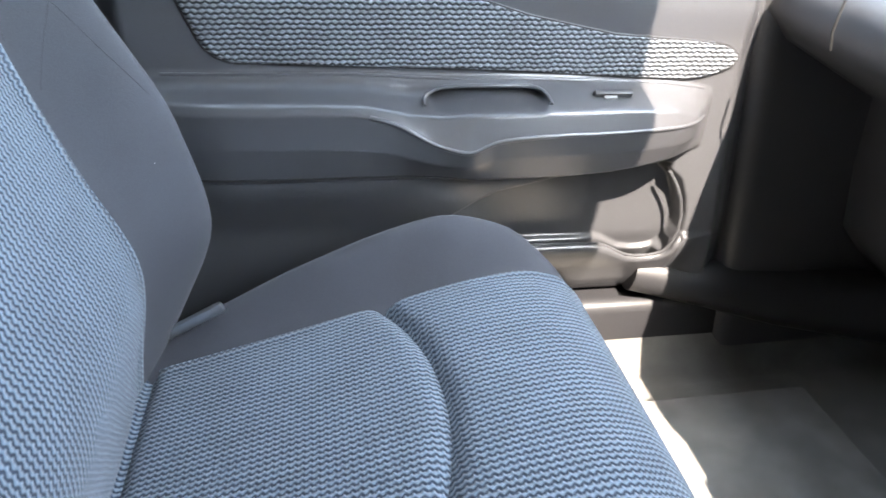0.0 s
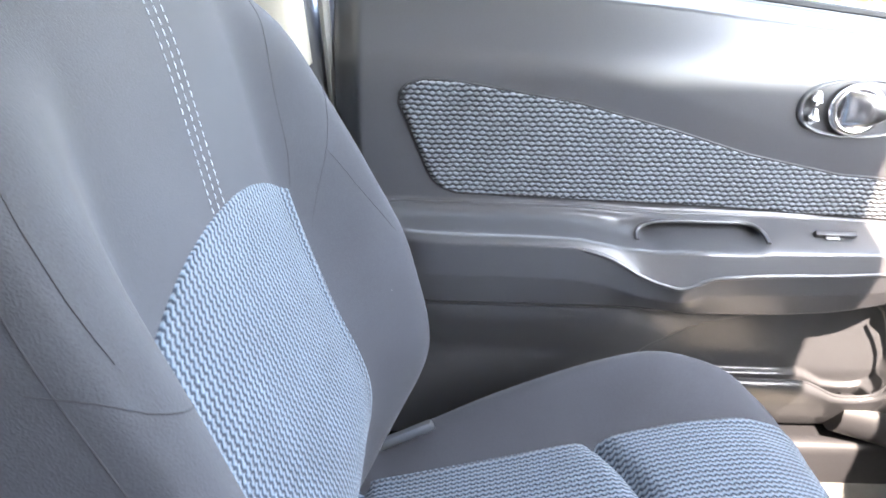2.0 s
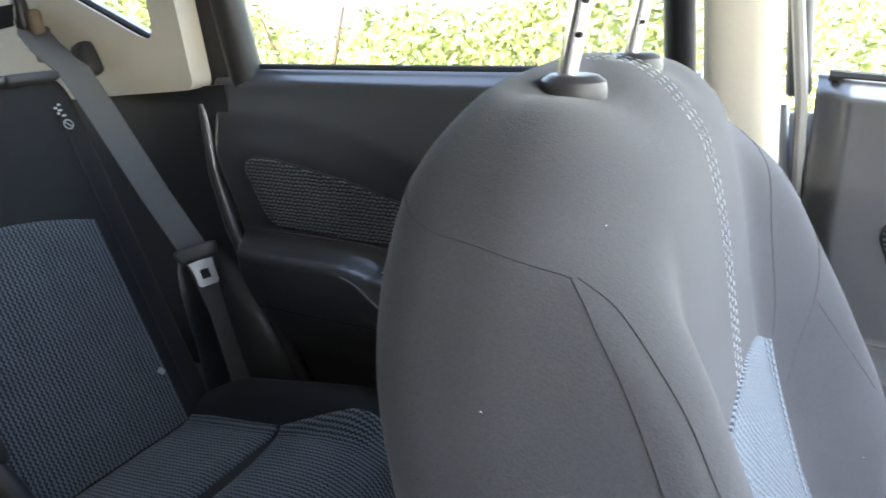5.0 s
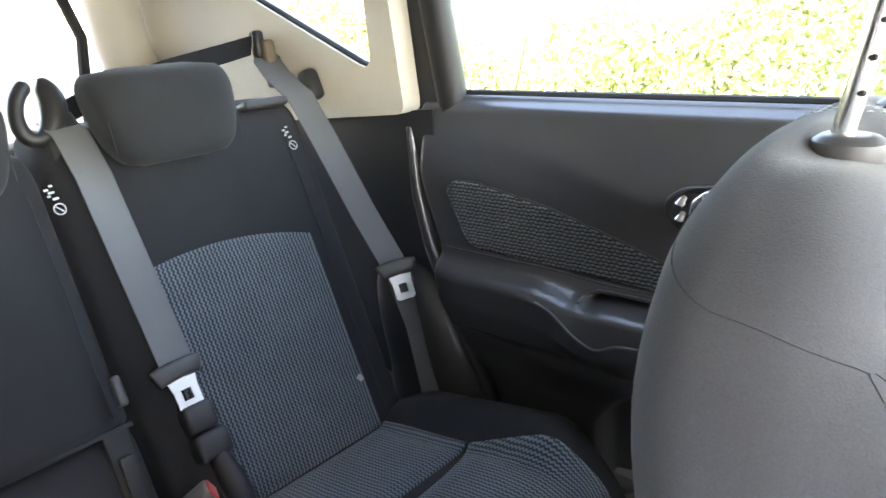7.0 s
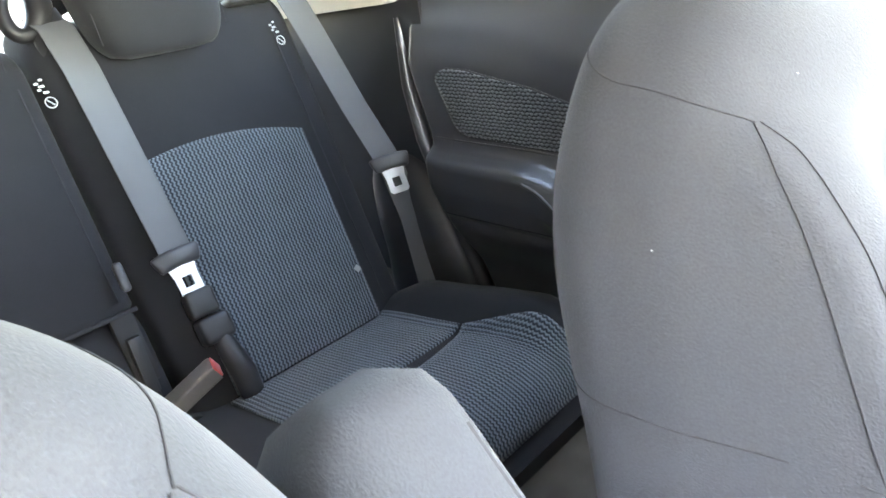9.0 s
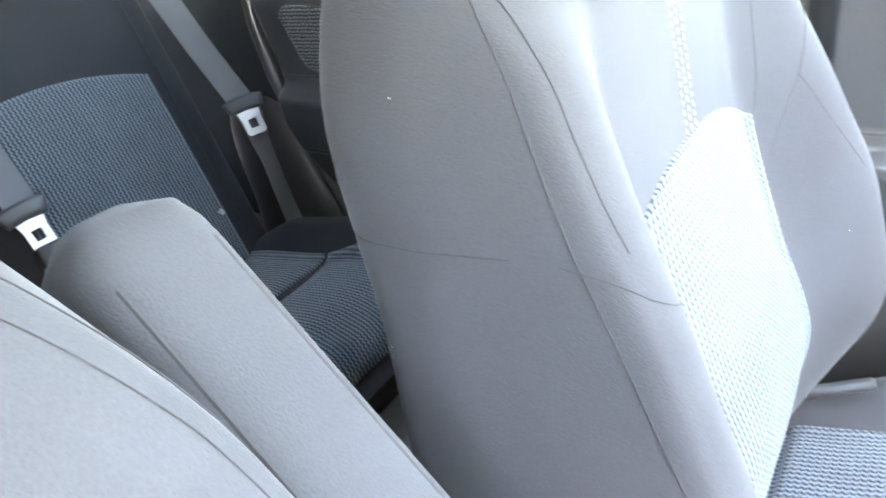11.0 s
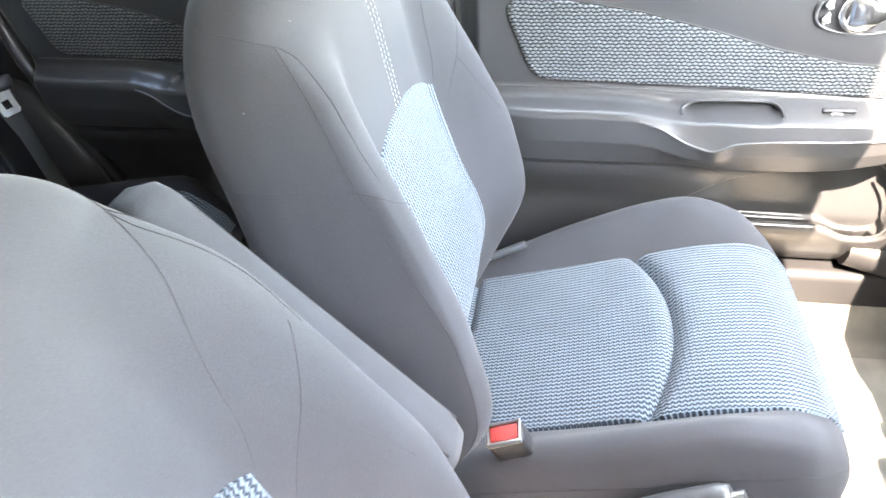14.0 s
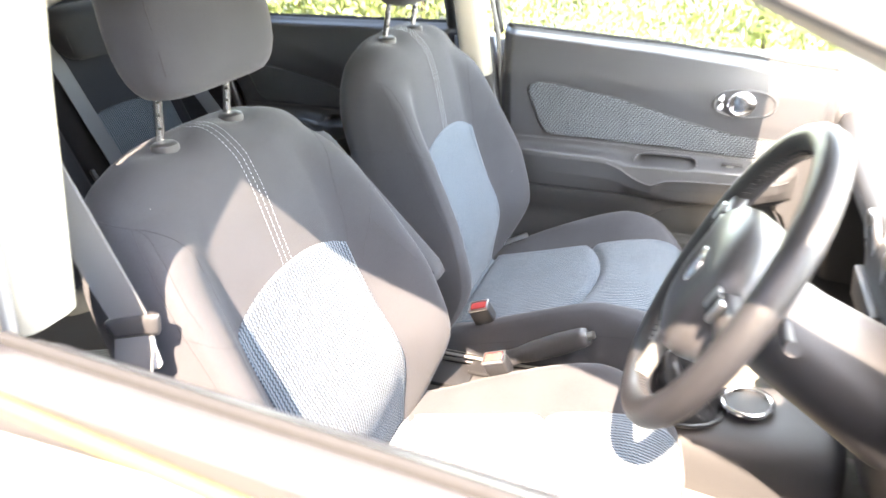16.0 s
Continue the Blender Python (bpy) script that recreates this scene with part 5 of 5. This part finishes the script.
# rear outer belt on the left, its guide and lower run
belt("grey webbing seat belt along the rear seat edge", [(-1.560, 0.668, 1.205), (-1.535, 0.645, 1.188), (-1.495, 0.634, 1.165), (-1.435, 0.632, 1.13), (-1.395, 0.640, 1.06), (-1.335, 0.660, 0.93), (-1.275, 0.672, 0.83), (-1.235, 0.672, 0.74), (-1.195, 0.660, 0.62), (-1.18, 0.655, 0.56)], (0.25, 1, 0.15))
belt_tongue("belt_tongue", "grey belt tongue with bright metal end", (-1.266, 0.664, 0.838), (0.35, -0.02, -0.94), (0.45, 1, 0.1), (1, 0, 0.3))
tagged(block("belt_guide", pose(-1.535, 0.652, 1.182, 0, -6, 0), (0.022, 0.022, 0.085), BROWN, None, "", 0.009, 3), "brown belt slot in the quarter trim", "belt guide")
tagged(block("belt_stop", pose(-1.447, 0.668, 1.143, 0, -20, 0), (0.035, 0.03, 0.055), PLASTIC_DARK, None, "", 0.012, 3), "black rubber belt stop", "belt guide")
# release handle on the seat top
rel = thing("seat_release", "black plastic backrest release on the seat top", "latch")
block("bezel", pose(-1.450, 0.560, 1.121, 0, -18, 0), (0.05, 0.085, 0.014), SLEEVE, rel, "", 0.006, 3)
block("lever", pose(-1.447, 0.560, 1.128, 0, -18, 0), (0.026, 0.060, 0.006), PLASTIC_DARK, rel, "", 0.003, 2)
# middle belt: from the quarter trim over the shoulder, down to its small buckle
# same belt as the lower run; its shade is put in as black
belt("dark webbing middle seat belt from the quarter trim", [(-1.558, 0.632, 1.216), (-1.54, 0.56, 1.206), (-1.515, 0.44, 1.190), (-1.495, 0.34, 1.172), (-1.475, 0.255, 1.148)], (0.30, 0.15, 0.94), 0.036, SHADE_BLACK)
tagged(block("belt_guide", pose(-1.556, 0.645, 1.216, 0, -6, 0), (0.022, 0.022, 0.05), PLASTIC_DARK, None, "", 0.009, 3), "black belt slot in the quarter trim", "belt guide")
belt("grey webbing middle seat belt down the seat back", [(-1.475, 0.245, 1.140), (-1.43, 0.246, 1.125), (-1.395, 0.250, 1.07), (-1.345, 0.256, 0.95), (-1.295, 0.262, 0.83), (-1.285, 0.263, 0.80)], (0, 1, 0))
belt_tongue("belt_tongue", "grey belt tongue with bright metal end", (-1.287, 0.260, 0.812), (0.35, 0.05, -0.94), (0, 1, 0.05), (1, 0, 0.3))
bk = thing("mini_buckle", "black plastic buckle of the middle belt", "buckle")
block("upper_body", pose(-1.264, 0.266, 0.742, 0, -22, 0), (0.022, 0.044, 0.040), PLASTIC_DARK, bk, "", 0.007, 3)
block("lower_body", pose(-1.248, 0.270, 0.703, 0, -24, 0), (0.028, 0.050, 0.040), PLASTIC_DARK, bk, "", 0.009, 3)
rod("sleeve", [(-1.242, 0.273, 0.690), (-1.228, 0.277, 0.660), (-1.214, 0.280, 0.635), (-1.206, 0.282, 0.600)], [0.014, 0.018, 0.019, 0.018], PLASTIC_DARK, bk, "black moulded sleeve of the buckle", 14)
# belt hook beside the headrest: an open ring on a stem
hk = thing("belt_hook", "black plastic open belt guide beside the headrest", "belt guide")
bm = bmesh.new()
a = np.linspace(math.pi / 2 + 0.25, 2.5 * math.pi - 0.2, 34)
wide = [0.0105 + 0.008 * max(0.0, math.cos(q)) ** 1.5 for q in a]
wide[0], wide[-1] = 0.006, 0.008
tube(bm, [(-1.470 - 0.012 * math.sin(q), 0.222 + 0.024 * math.cos(q) + 0.008 * math.sin(q), 1.156 + 0.036 * math.sin(q)) for q in a], wide, 12)
sx, sy = superring(20, 3.0)
rings = []
for q in np.linspace(0, 1, 8):
    c = Vector((-1.468 + 0.045 * q, 0.246 + 0.004 * q, 1.150 - 0.105 * q))
    w, h = 0.020 + 0.008 * math.sin(q * math.pi), 0.011 * (1 - 0.5 * q)
    rings.append([bm.verts.new((c.x + y * h, c.y + x * w, c.z)) for x, y in zip(sx, sy)])
for p, q in zip(rings, rings[1:]):
    for k in range(20):
        bm.faces.new((p[k], p[(k + 1) % 20], q[(k + 1) % 20], q[k]))
bm.faces.new(rings[0][::-1])
bm.faces.new(rings[-1])
part("ring", bm, PLASTIC_DARK, hk)
# rear buckle standing out of the cushion
rb = thing("seat_buckle", "grey buckle with a red button on the rear seat", "buckle", "seat buckles")
m = Matrix.Translation((-1.183, 0.190, 0.672)) @ Vector((0.30, 0.80, 0.50)).to_track_quat("Z", "Y").to_matrix().to_4x4()
block("body", m, (0.034, 0.024, 0.078), BUCKLE_GREY, rb, "", 0.005, 3)
block("button", m @ pose(0, 0, 0.0380), (0.030, 0.019, 0.006), RED, rb, "red release button", 0.002, 2)
strip("strap", [m @ Vector((0, 0, -0.03)), m @ Vector((0.0, 0, -0.07)), (-1.235, 0.20, 0.585)], (0, 1, 0.2), 0.03, 0.006, RUBBER, rb)
# slot and stalk beside it
slot = thing("belt_anchor", "black plastic belt stalk in its slot", "buckle")
block("slot", pose(-1.272, 0.163, 0.715, 0, -22, 0), (0.012, 0.034, 0.10), RUBBER, slot, "", 0.006, 2)
block("stalk", pose(-1.258, 0.163, 0.695, 0, -14, 0), (0.014, 0.020, 0.085), PLASTIC_DARK, slot, "", 0.006, 2)
# release tabs and edge seams of the middle back
block("pull_tab", pose(-1.292, 0.182, 0.812, 0, -22, 0), (0.012, 0.013, 0.042), PLASTIC, middle, "charcoal plastic pull tab", 0.006, 3)
block("pull_tab", pose(-1.300, -0.003, 0.800, 0, -22, 0), (0.014, 0.022, 0.060), PLASTIC_GREY, middle, "grey plastic pull tab", 0.007, 3)
for y in (-0.150, 0.168):
    rod("edge_seam", [tuple(bench_front(np.array(y), np.array(z)) + np.array([0.001, 0, 0])) for z in np.linspace(0.78, 1.06, 16)], 0.0010, SEAM, middle, n=5)
rod("fold_cord", [tuple(bench_front(np.array(y), np.array(0.763)) + np.array([-0.004, 0, 0])) for y in np.linspace(-0.165, 0.188, 16)], 0.0035, SEAM, low_mid, "dark cord along the fold", n=6)
for y in (-0.150, 0.168):
    rod("edge_seam", [tuple(bench_front(np.array(y), np.array(z)) + np.array([0.001, 0, 0])) for z in np.linspace(0.54, 0.735, 12)], 0.0010, SEAM, low_mid, n=5)

cs = thing("seat_buckle", "grey buckle stowed in a slot of the middle seat", "buckle", "seat buckles")
block("slot", pose(-1.268, -0.015, 0.700, 0, -22, 0), (0.018, 0.075, 0.075), PLASTIC_DARK, cs, "dark slot in the seat back", 0.008, 3)
for q in (-0.018, 0.012):
    block("body", pose(-1.252, -0.015 + q, 0.695, 0, -18, 0), (0.018, 0.022, 0.060), PLASTIC_GREY, cs, "", 0.007, 3)

# driver belt on the pillar
belt("blue-grey driver seat belt hanging on the pillar", [(-0.485, -0.655, 1.36), (-0.462, -0.630, 1.25), (-0.455, -0.605, 1.14), (-0.443, -0.583, 1.03), (-0.440, -0.580, 1.01), (-0.45, -0.62, 0.85), (-0.46, -0.68, 0.50)], (1, 0.2, 0.25))
belt_tongue("belt_tongue", "grey belt tongue with bright metal end", (-0.440, -0.580, 1.013), (0.15, 0.0, -1), (1, 0.15, 0.25), (0.2, -1, 0))
anchor = thing("belt_anchor", "belt height adjuster on the pillar", "belt guide")
block("cover", pose(-0.505, -0.685, 1.37), (0.05, 0.025, 0.10), CREAM, anchor, "", 0.01, 3)


# ---- front buckles, console, levers ----
def front_buckle(m, label):
    root = thing("seat_buckle", label, "buckle", "seat buckles")
    block("body", m @ pose(0, 0, 0.0265), (0.044, 0.028, 0.042), PLASTIC_DARK, root, "", 0.006, 3)
    bm = bmesh.new()
    ring = [(x, y) for x, y in ((-0.019, -0.0125), (0.019, -0.0125), (0.019, 0.0125), (-0.019, 0.0125))]
    tube(bm, [m @ Vector((x, y, 0.048)) for x, y in ring + ring[:1]], 0.0032, 6)
    part("rim", bm, SATIN, root, "bright rim of the buckle")
    block("button", m @ pose(0, 0, 0.046), (0.034, 0.018, 0.010), RED, root, "red release button", 0.003, 2)
    return root


front_buckle(pose(-0.250, 0.128, 0.622, 14, -20, 4), "passenger buckle with a red button beside the seat")
front_buckle(pose(-0.165, -0.048, 0.630, 14, -20, 0), "sunlit driver buckle with a red button")

console = thing("centre_console", "dark plastic centre console between the front seats", "console")
sx, sy = superring(32, 4)
rings = []
for x in np.linspace(-0.52, 0.40, 40):
    top = np.interp(x, [-0.52, -0.30, 0.0, 0.10, 0.22, 0.40], [0.545, 0.552, 0.565, 0.590, 0.605, 0.63])
    hw = np.interp(x, [-0.52, 0.0, 0.2, 0.40], [0.062, 0.070, 0.092, 0.12])
    rings.append(np.stack([np.full(32, x), 0.02 + sx * hw, (top + 0.36) / 2 + sy * (top - 0.36) / 2], 1))
loft("body", rings, DASH_PLASTIC, console, "charcoal moulded console body")
for q, zz in ((0.066, 0.570), (0.078, 0.566), (0.088, 0.560)):
    rod("trim_rail", [(x, q - 0.02 * float(sst(-0.1, 0.12, x)), zz + 0.012 * float(sst(-0.3, 0.1, x))) for x in np.linspace(-0.40, 0.11, 16)], 0.0032, PLASTIC_GREY if q != 0.078 else RUBBER, console, "thin moulded rail along the console")
block("tray", pose(-0.33, 0.02, 0.552), (0.16, 0.075, 0.012), PLASTIC_DARK, console, "", 0.005, 2)
for q in (-1, 1):
    rod("side_bead", [(x, 0.02 + q * np.interp(x, [-0.48, 0.0, 0.2], [0.058, 0.066, 0.086]), float(np.interp(x, [-0.52, -0.30, 0.0, 0.10], [0.540, 0.547, 0.560, 0.583]))) for x in np.linspace(-0.48, 0.10, 16)], 0.004, PLASTIC_GREY, console)
block("brake_slot", pose(-0.17, 0.045, 0.563), (0.18, 0.04, 0.01), PLASTIC_DARK, console, "", 0.004, 2)
bm = ring_tube(bmesh.new(), pose(0.255, 0.02, 0.622, 0, -4, 0), 0.040, 0.0055, 40, 8)
part("cup_ring", bm, CHROME, console, "bright ring round the cup holder")
bm = lathe(bmesh.new(), pose(0.255, 0.02, 0.617, 0, -4, 0), [(0.0385, 0.003), (0.037, 0.0), (0.01, -0.0005)], 32)
part("cup_floor", bm, PLASTIC_DARK, console)

brake = thing("handbrake", "charcoal handbrake lever with a silver button", "handbrake")
d = Vector((-0.024 + 0.182, 0.0, 0.693 - 0.606))
p0 = Vector((-0.205, 0.045, 0.588))
L = d.length + 0.02
d.normalize()
sx, sy = superring(24, 3.0)
rings = []
upv = Vector((-d.z, 0, d.x))
for q in np.linspace(0, 1, 20):
    w = np.interp(q, [0, 0.25, 0.4, 0.85, 0.97, 1], [0.012, 0.011, 0.0145, 0.016, 0.0155, 0.013])
    h = np.interp(q, [0, 0.25, 0.4, 0.7, 0.97, 1], [0.018, 0.015, 0.019, 0.021, 0.018, 0.015])
    c = p0 + d * L * q
    rings.append(np.array([c + Vector((0, 1, 0)) * (a * w) + upv * (b * h) for a, b in zip(sx, sy)]))
loft("grip", rings, PLASTIC, brake, "charcoal moulded grip")
rod("button", [p0 + d * (L - 0.002), p0 + d * (L + 0.012)], 0.0075, SATIN, brake, "silver release button", 14)

gear = thing("gear_lever", "gear lever with leather boot and silver-topped knob", "gear lever")
gp = Vector((0.145, 0.02, 0.60))
rings = []
for q in np.linspace(0, 1, 22):
    n = 72
    a = np.linspace(0, 2 * np.pi, n, endpoint=False)
    R = np.interp(q, [0, 0.15, 0.5, 0.85, 1], [0.076, 0.070, 0.046, 0.024, 0.017])
    fold = 1 + (0.22 * np.sin(a * 4 + q * 3) + 0.13 * np.sin(a * 7 + 1 - q * 6) + 0.05 * np.sin(a * 13 + q * 9)) * np.sin(q * np.pi) ** 0.7
    c = gp + Vector((-0.030 * q, 0, 0.112 * q))
    rings.append(np.stack([c.x + R * fold * np.cos(a), c.y + R * 0.95 * fold * np.sin(a), c.z + 0.006 * np.sin(a * 4 + q * 9) * np.sin(q * np.pi)], 1))
loft("boot", rings, BOOT_LEATHER, gear, "creased black leather boot")
bm = ring_tube(bmesh.new(), pose(gp.x, gp.y, gp.z + 0.004), 0.080, 0.005, 44, 8, 0.95)
part("boot_ring", bm, PLASTIC_DARK, gear, "black ring round the boot")
bm = bmesh.new()
top = gp + Vector((-0.030, 0, 0.108))
lathe(bm, Matrix.Translation(top) @ pose(0, 0, 0, 0, -8, 0), [(0.014, 0), (0.0165, 0.006), (0.0165, 0.03), (0.0195, 0.055), (0.0235, 0.075), (0.0240, 0.088)], 24)
part("knob", bm, LEATHER, gear, "black leather gear knob")
bm = lathe(bmesh.new(), Matrix.Translation(top) @ pose(-0.012, 0, 0.087, 0, -8, 0), [(0.0242, 0), (0.0225, 0.007), (0.016, 0.012), (0.005, 0.014)], 24)
part("knob_cap", bm, SATIN, gear, "silver cap of the gear knob")

# ---- dashboard ----
dash = thing("dashboard", "charcoal moulded dashboard with glovebox and vents", "dashboard")
prof = [(0.97, 0.50), (0.55, 0.52), (0.43, 0.56), (0.392, 0.60), (0.375, 0.70), (0.368, 0.80), (0.352, 0.88), (0.350, 0.92), (0.362, 0.955), (0.40, 0.985), (0.50, 1.005), (0.70, 1.01), (0.97, 1.005)]
rings = []
ysd = np.concatenate([[-0.715, -0.71], np.linspace(-0.69, 0.69, 60), [0.71, 0.715]])
for y in ysd:
    k = 0.97 if abs(y) > 0.712 else 1.0
    hood = sst(0.20, 0.12, abs(y + 0.32))
    stack = sst(0.16, 0.12, abs(y - 0.02))
    pr = []
    for x, z in prof:
        zz = z + 0.055 * hood * sst(0.9, 0.97, z) * sst(0.75, 0.45, x)
        xx = x + 0.17 * sst(0.10, 0.20, y) * sst(0.76, 0.72, y) * sst(0.91, 0.80, z) * sst(0.7, 0.42, x) + 0.035 * hood * sst(0.95, 0.80, z) - 0.015 * stack * sst(0.9, 0.7, z) + 0.012 * sst(0.45, 0.70, abs(y))
        pr.append((xx, y, 0.75 + (zz - 0.75) * k))
    rings.append(np.array(pr))
n, k = len(prof), len(rings)
faces = grid_faces(n, k) + [tuple(range(n))[::-1], tuple(range((k - 1) * n, k * n))] + [(j * n + n - 1, j * n, (j + 1) * n, (j + 1) * n + n - 1) for j in range(k - 1)]
ob_from("shell", np.concatenate(rings), faces, DASH_PLASTIC, dash, "moulded charcoal dashboard shell")
for nm_, pts in (("panel_gap", [(0.349, 0.565, 0.965), (0.346, 0.568, 0.92), (0.352, 0.570, 0.90)]),):
    rod(nm_, pts, 0.0014, RUBBER, dash)
for y, z in ((0.10, 0.925), (-0.06, 0.925), (-0.62, 0.925)):
    v = thing("air_vent", "", "")
    v.parent = dash
    bm = ring_tube(bmesh.new(), pose(0.353, y, z, 0, 80, 0), 0.040, 0.006, 36, 8)
    part("vent_ring", bm, SATIN, v, "silver ring of the air vent")
    for q in (-0.02, 0.0, 0.02):
        block("vane", pose(0.356, y, z + q, 0, 15, 0), (0.012, 2 * math.sqrt(0.038**2 - q * q), 0.003), PLASTIC_DARK, v, "", 0)
for y, z in ((-0.055, 0.745), (0.02, 0.735), (0.095, 0.745)):
    kn = part("climate_dial", lathe(bmesh.new(), pose(0.356, y, z, 0, -82, 0), [(0.026, 0), (0.025, 0.012), (0.021, 0.016), (0.004, 0.0165)], 28), PLASTIC_DARK, dash, "round climate dial")
    part("dial_ring", ring_tube(bmesh.new(), pose(0.354, y, z, 0, 82, 0), 0.027, 0.0025, 32, 6), CHROME, kn)
block("radio", pose(0.350, 0.02, 0.845, 0, -6, 0), (0.018, 0.17, 0.055), PLASTIC_DARK, dash, "black radio panel", 0.004, 2)
block("footwell_front", pose(0.98, 0, 0.72), (0.05, 1.44, 0.75), CARPET, None, "", 0)
tagged(bpy.data.objects["footwell_front"], "dark carpeted front bulkhead", "car body", kind="structure")
for s, nm in ((1, "left"), (-1, "right")):
    tagged(block("kick_panel_" + nm, pose(0.707, s * 0.757, 0.69, 0, -6, 0), (0.57, 0.09, 0.62), DASH_PLASTIC, None, "", 0.03, 4), "black moulded kick panel in the footwell", "trim", kind="structure")
bm = bmesh.new()
tube(bm, [(0.30, 0.745, 0.52), (0.42, 0.735, 0.50), (0.55, 0.72, 0.475), (0.75, 0.66, 0.47), (0.9, 0.60, 0.50)], [0.03, 0.04, 0.05, 0.06, 0.06], 14)
tagged(part("sill_end_trim", bm, PLASTIC_DARK), "curved black trim at the end of the sill", "trim", kind="structure")

dash.location.x = 0.04

# ---- steering wheel ----
wheel = thing("steering_wheel", "black leather three-spoke steering wheel, partly in sun", "steering wheel")
WC, WT, WR = Vector((0.163, -0.300, 1.027)), 0.465, 0.180
wm = Matrix.Translation(WC) @ Matrix(((0, math.sin(WT), -math.cos(WT)), (1, 0, 0), (0, math.cos(WT), math.sin(WT)))).to_4x4()
bm = ring_tube(bmesh.new(), wm, WR, 0.0180, 72, 14)
part("rim", bm, LEATHER, wheel, "black leather rim")
bm = bmesh.new()
for q in range(110):
    a = 2 * math.pi * q / 110
    r0, r1 = WR - 0.0176, WR - 0.0176
    tube(bm, [wm @ Vector((r0 * math.cos(a), r0 * math.sin(a), 0.005)), wm @ Vector((r1 * math.cos(a + 0.028), r1 * math.sin(a + 0.028), -0.004))], 0.0011, 4)
tagged(part("rim_stitching", bm, SEAM, wheel, "fine stitching round the rim"), kind="stuff")
sx, sy = superring(40, 2.6)
rings = [np.array([wm @ Vector((a * 0.098 * r, b * 0.088 * r - 0.010, h)) for a, b in zip(sx, sy)]) for r, h in ((0.75, -0.045), (0.95, -0.03), (1.0, 0.0), (0.97, 0.016), (0.85, 0.026), (0.5, 0.032), (0.1, 0.033))]
loft("hub_cover", rings, PLASTIC, wheel, "charcoal airbag cover")
part("badge", lathe(bmesh.new(), wm @ pose(0, -0.004, 0.031), [(0.024, 0), (0.023, 0.003), (0.015, 0.005), (0.003, 0.0055)], 28), CHROME, wheel, "round bright badge without lettering")
for a0, wdt in ((0.12, 0.052), (math.pi - 0.12, 0.052), (-math.pi / 2, 0.045)):
    c, s_ = math.cos(a0), math.sin(a0)
    bm = bmesh.new()
    rr = []
    for q in np.linspace(0, 1, 8):
        r = 0.065 + (WR - 0.070) * q
        w = wdt * (1 - 0.35 * math.sin(q * math.pi)) / 2
        h = 0.010 - 0.008 * q
        ctr = Vector((c * r, s_ * r, h))
        tn = Vector((-s_, c, 0))
        rr.append(np.array([wm @ (ctr + tn * (u * w) + Vector((0, 0, v * 0.009))) for u, v in ((-1, -1), (-0.7, 0.8), (0, 1), (0.7, 0.8), (1, -1), (0, -1.2))]))
    sp = loft("spoke", rr, PLASTIC_GREY if a0 < -1 else PLASTIC, wheel, "silver-grey spoke insert" if a0 < -1 else "")
    if a0 > -1:
        for q in (0.095, 0.112, 0.130):
            block("switch", wm @ pose(c * q, s_ * q + 0.004, 0.020), (0.012, 0.026, 0.006), SATIN if q != 0.112 else PLASTIC_DARK, sp, "silver spoke switch", 0.002, 2)
col = thing("steering_column", "black plastic steering column with stalks", "steering column")
part("cowl", tube(bmesh.new(), [wm @ Vector((0, -0.01, -0.04)), wm @ Vector((0, -0.02, -0.10)), wm @ Vector((0, -0.03, -0.26))], [0.055, 0.06, 0.075], 18), PLASTIC_DARK, col)
for s in (1, -1):
    st = rod("stalk", [wm @ Vector((s * 0.05, 0.01, -0.07)), wm @ Vector((s * 0.11, 0.02, -0.062)), wm @ Vector((s * 0.135, 0.03, -0.058))], [0.006, 0.007, 0.008], PLASTIC_DARK, col, "", 12)
cl = thing("instrument_hood", "black instrument binnacle under its hood", "instruments")
block("binnacle", pose(0.40, -0.32, 0.995, 0, -20, 0), (0.05, 0.30, 0.12), PLASTIC_DARK, cl, "", 0.02, 3)
for y in (-0.40, -0.32, -0.24):
    part("gauge_ring", ring_tube(bmesh.new(), pose(0.372, y, 1.0, 0, 70, 0), 0.034, 0.0035, 32, 6), SATIN, cl, "silver gauge ring")
# pedals and floor mat stay in shade
mat_ = block("floor_mat", pose(0.33, 0.40, 0.362, 0, -1, 0), (0.46, 0.44, 0.012), MAT_GREY, None, "", 0.004, 2)
tagged(mat_, "dark grey carpet floor mat in the footwell", "floor mat")
# black sheet added over the rear footwell carpet to darken it
rear_shade_sheet = block("floor_mat", pose(-0.60, 0.40, 0.362), (0.42, 0.50, 0.012), SHADE_BLACK, None, "", 0.004, 2)
tagged(rear_shade_sheet, "black sheet added to darken the floor behind the front seat", "floor mat")
# bonnet
bmx, bmy = np.meshgrid(np.linspace(0.95, 1.75, 16), np.linspace(-0.78, 0.78, 24))
bz = 1.01 - 0.12 * (bmx - 0.95) - 0.10 * (bmy / 0.78) ** 4 - 0.20 * sst(1.45, 1.8, bmx)
top = np.stack([bmx, bmy, bz], -1).reshape(-1, 3)
g = grid_faces(16, 24)
tagged(ob_from("bonnet", np.concatenate([top, top - np.array([0, 0, 0.02])]), g + [tuple(i + len(top) for i in q[::-1]) for q in g], PAINT), "pale painted bonnet", "car body", kind="structure")
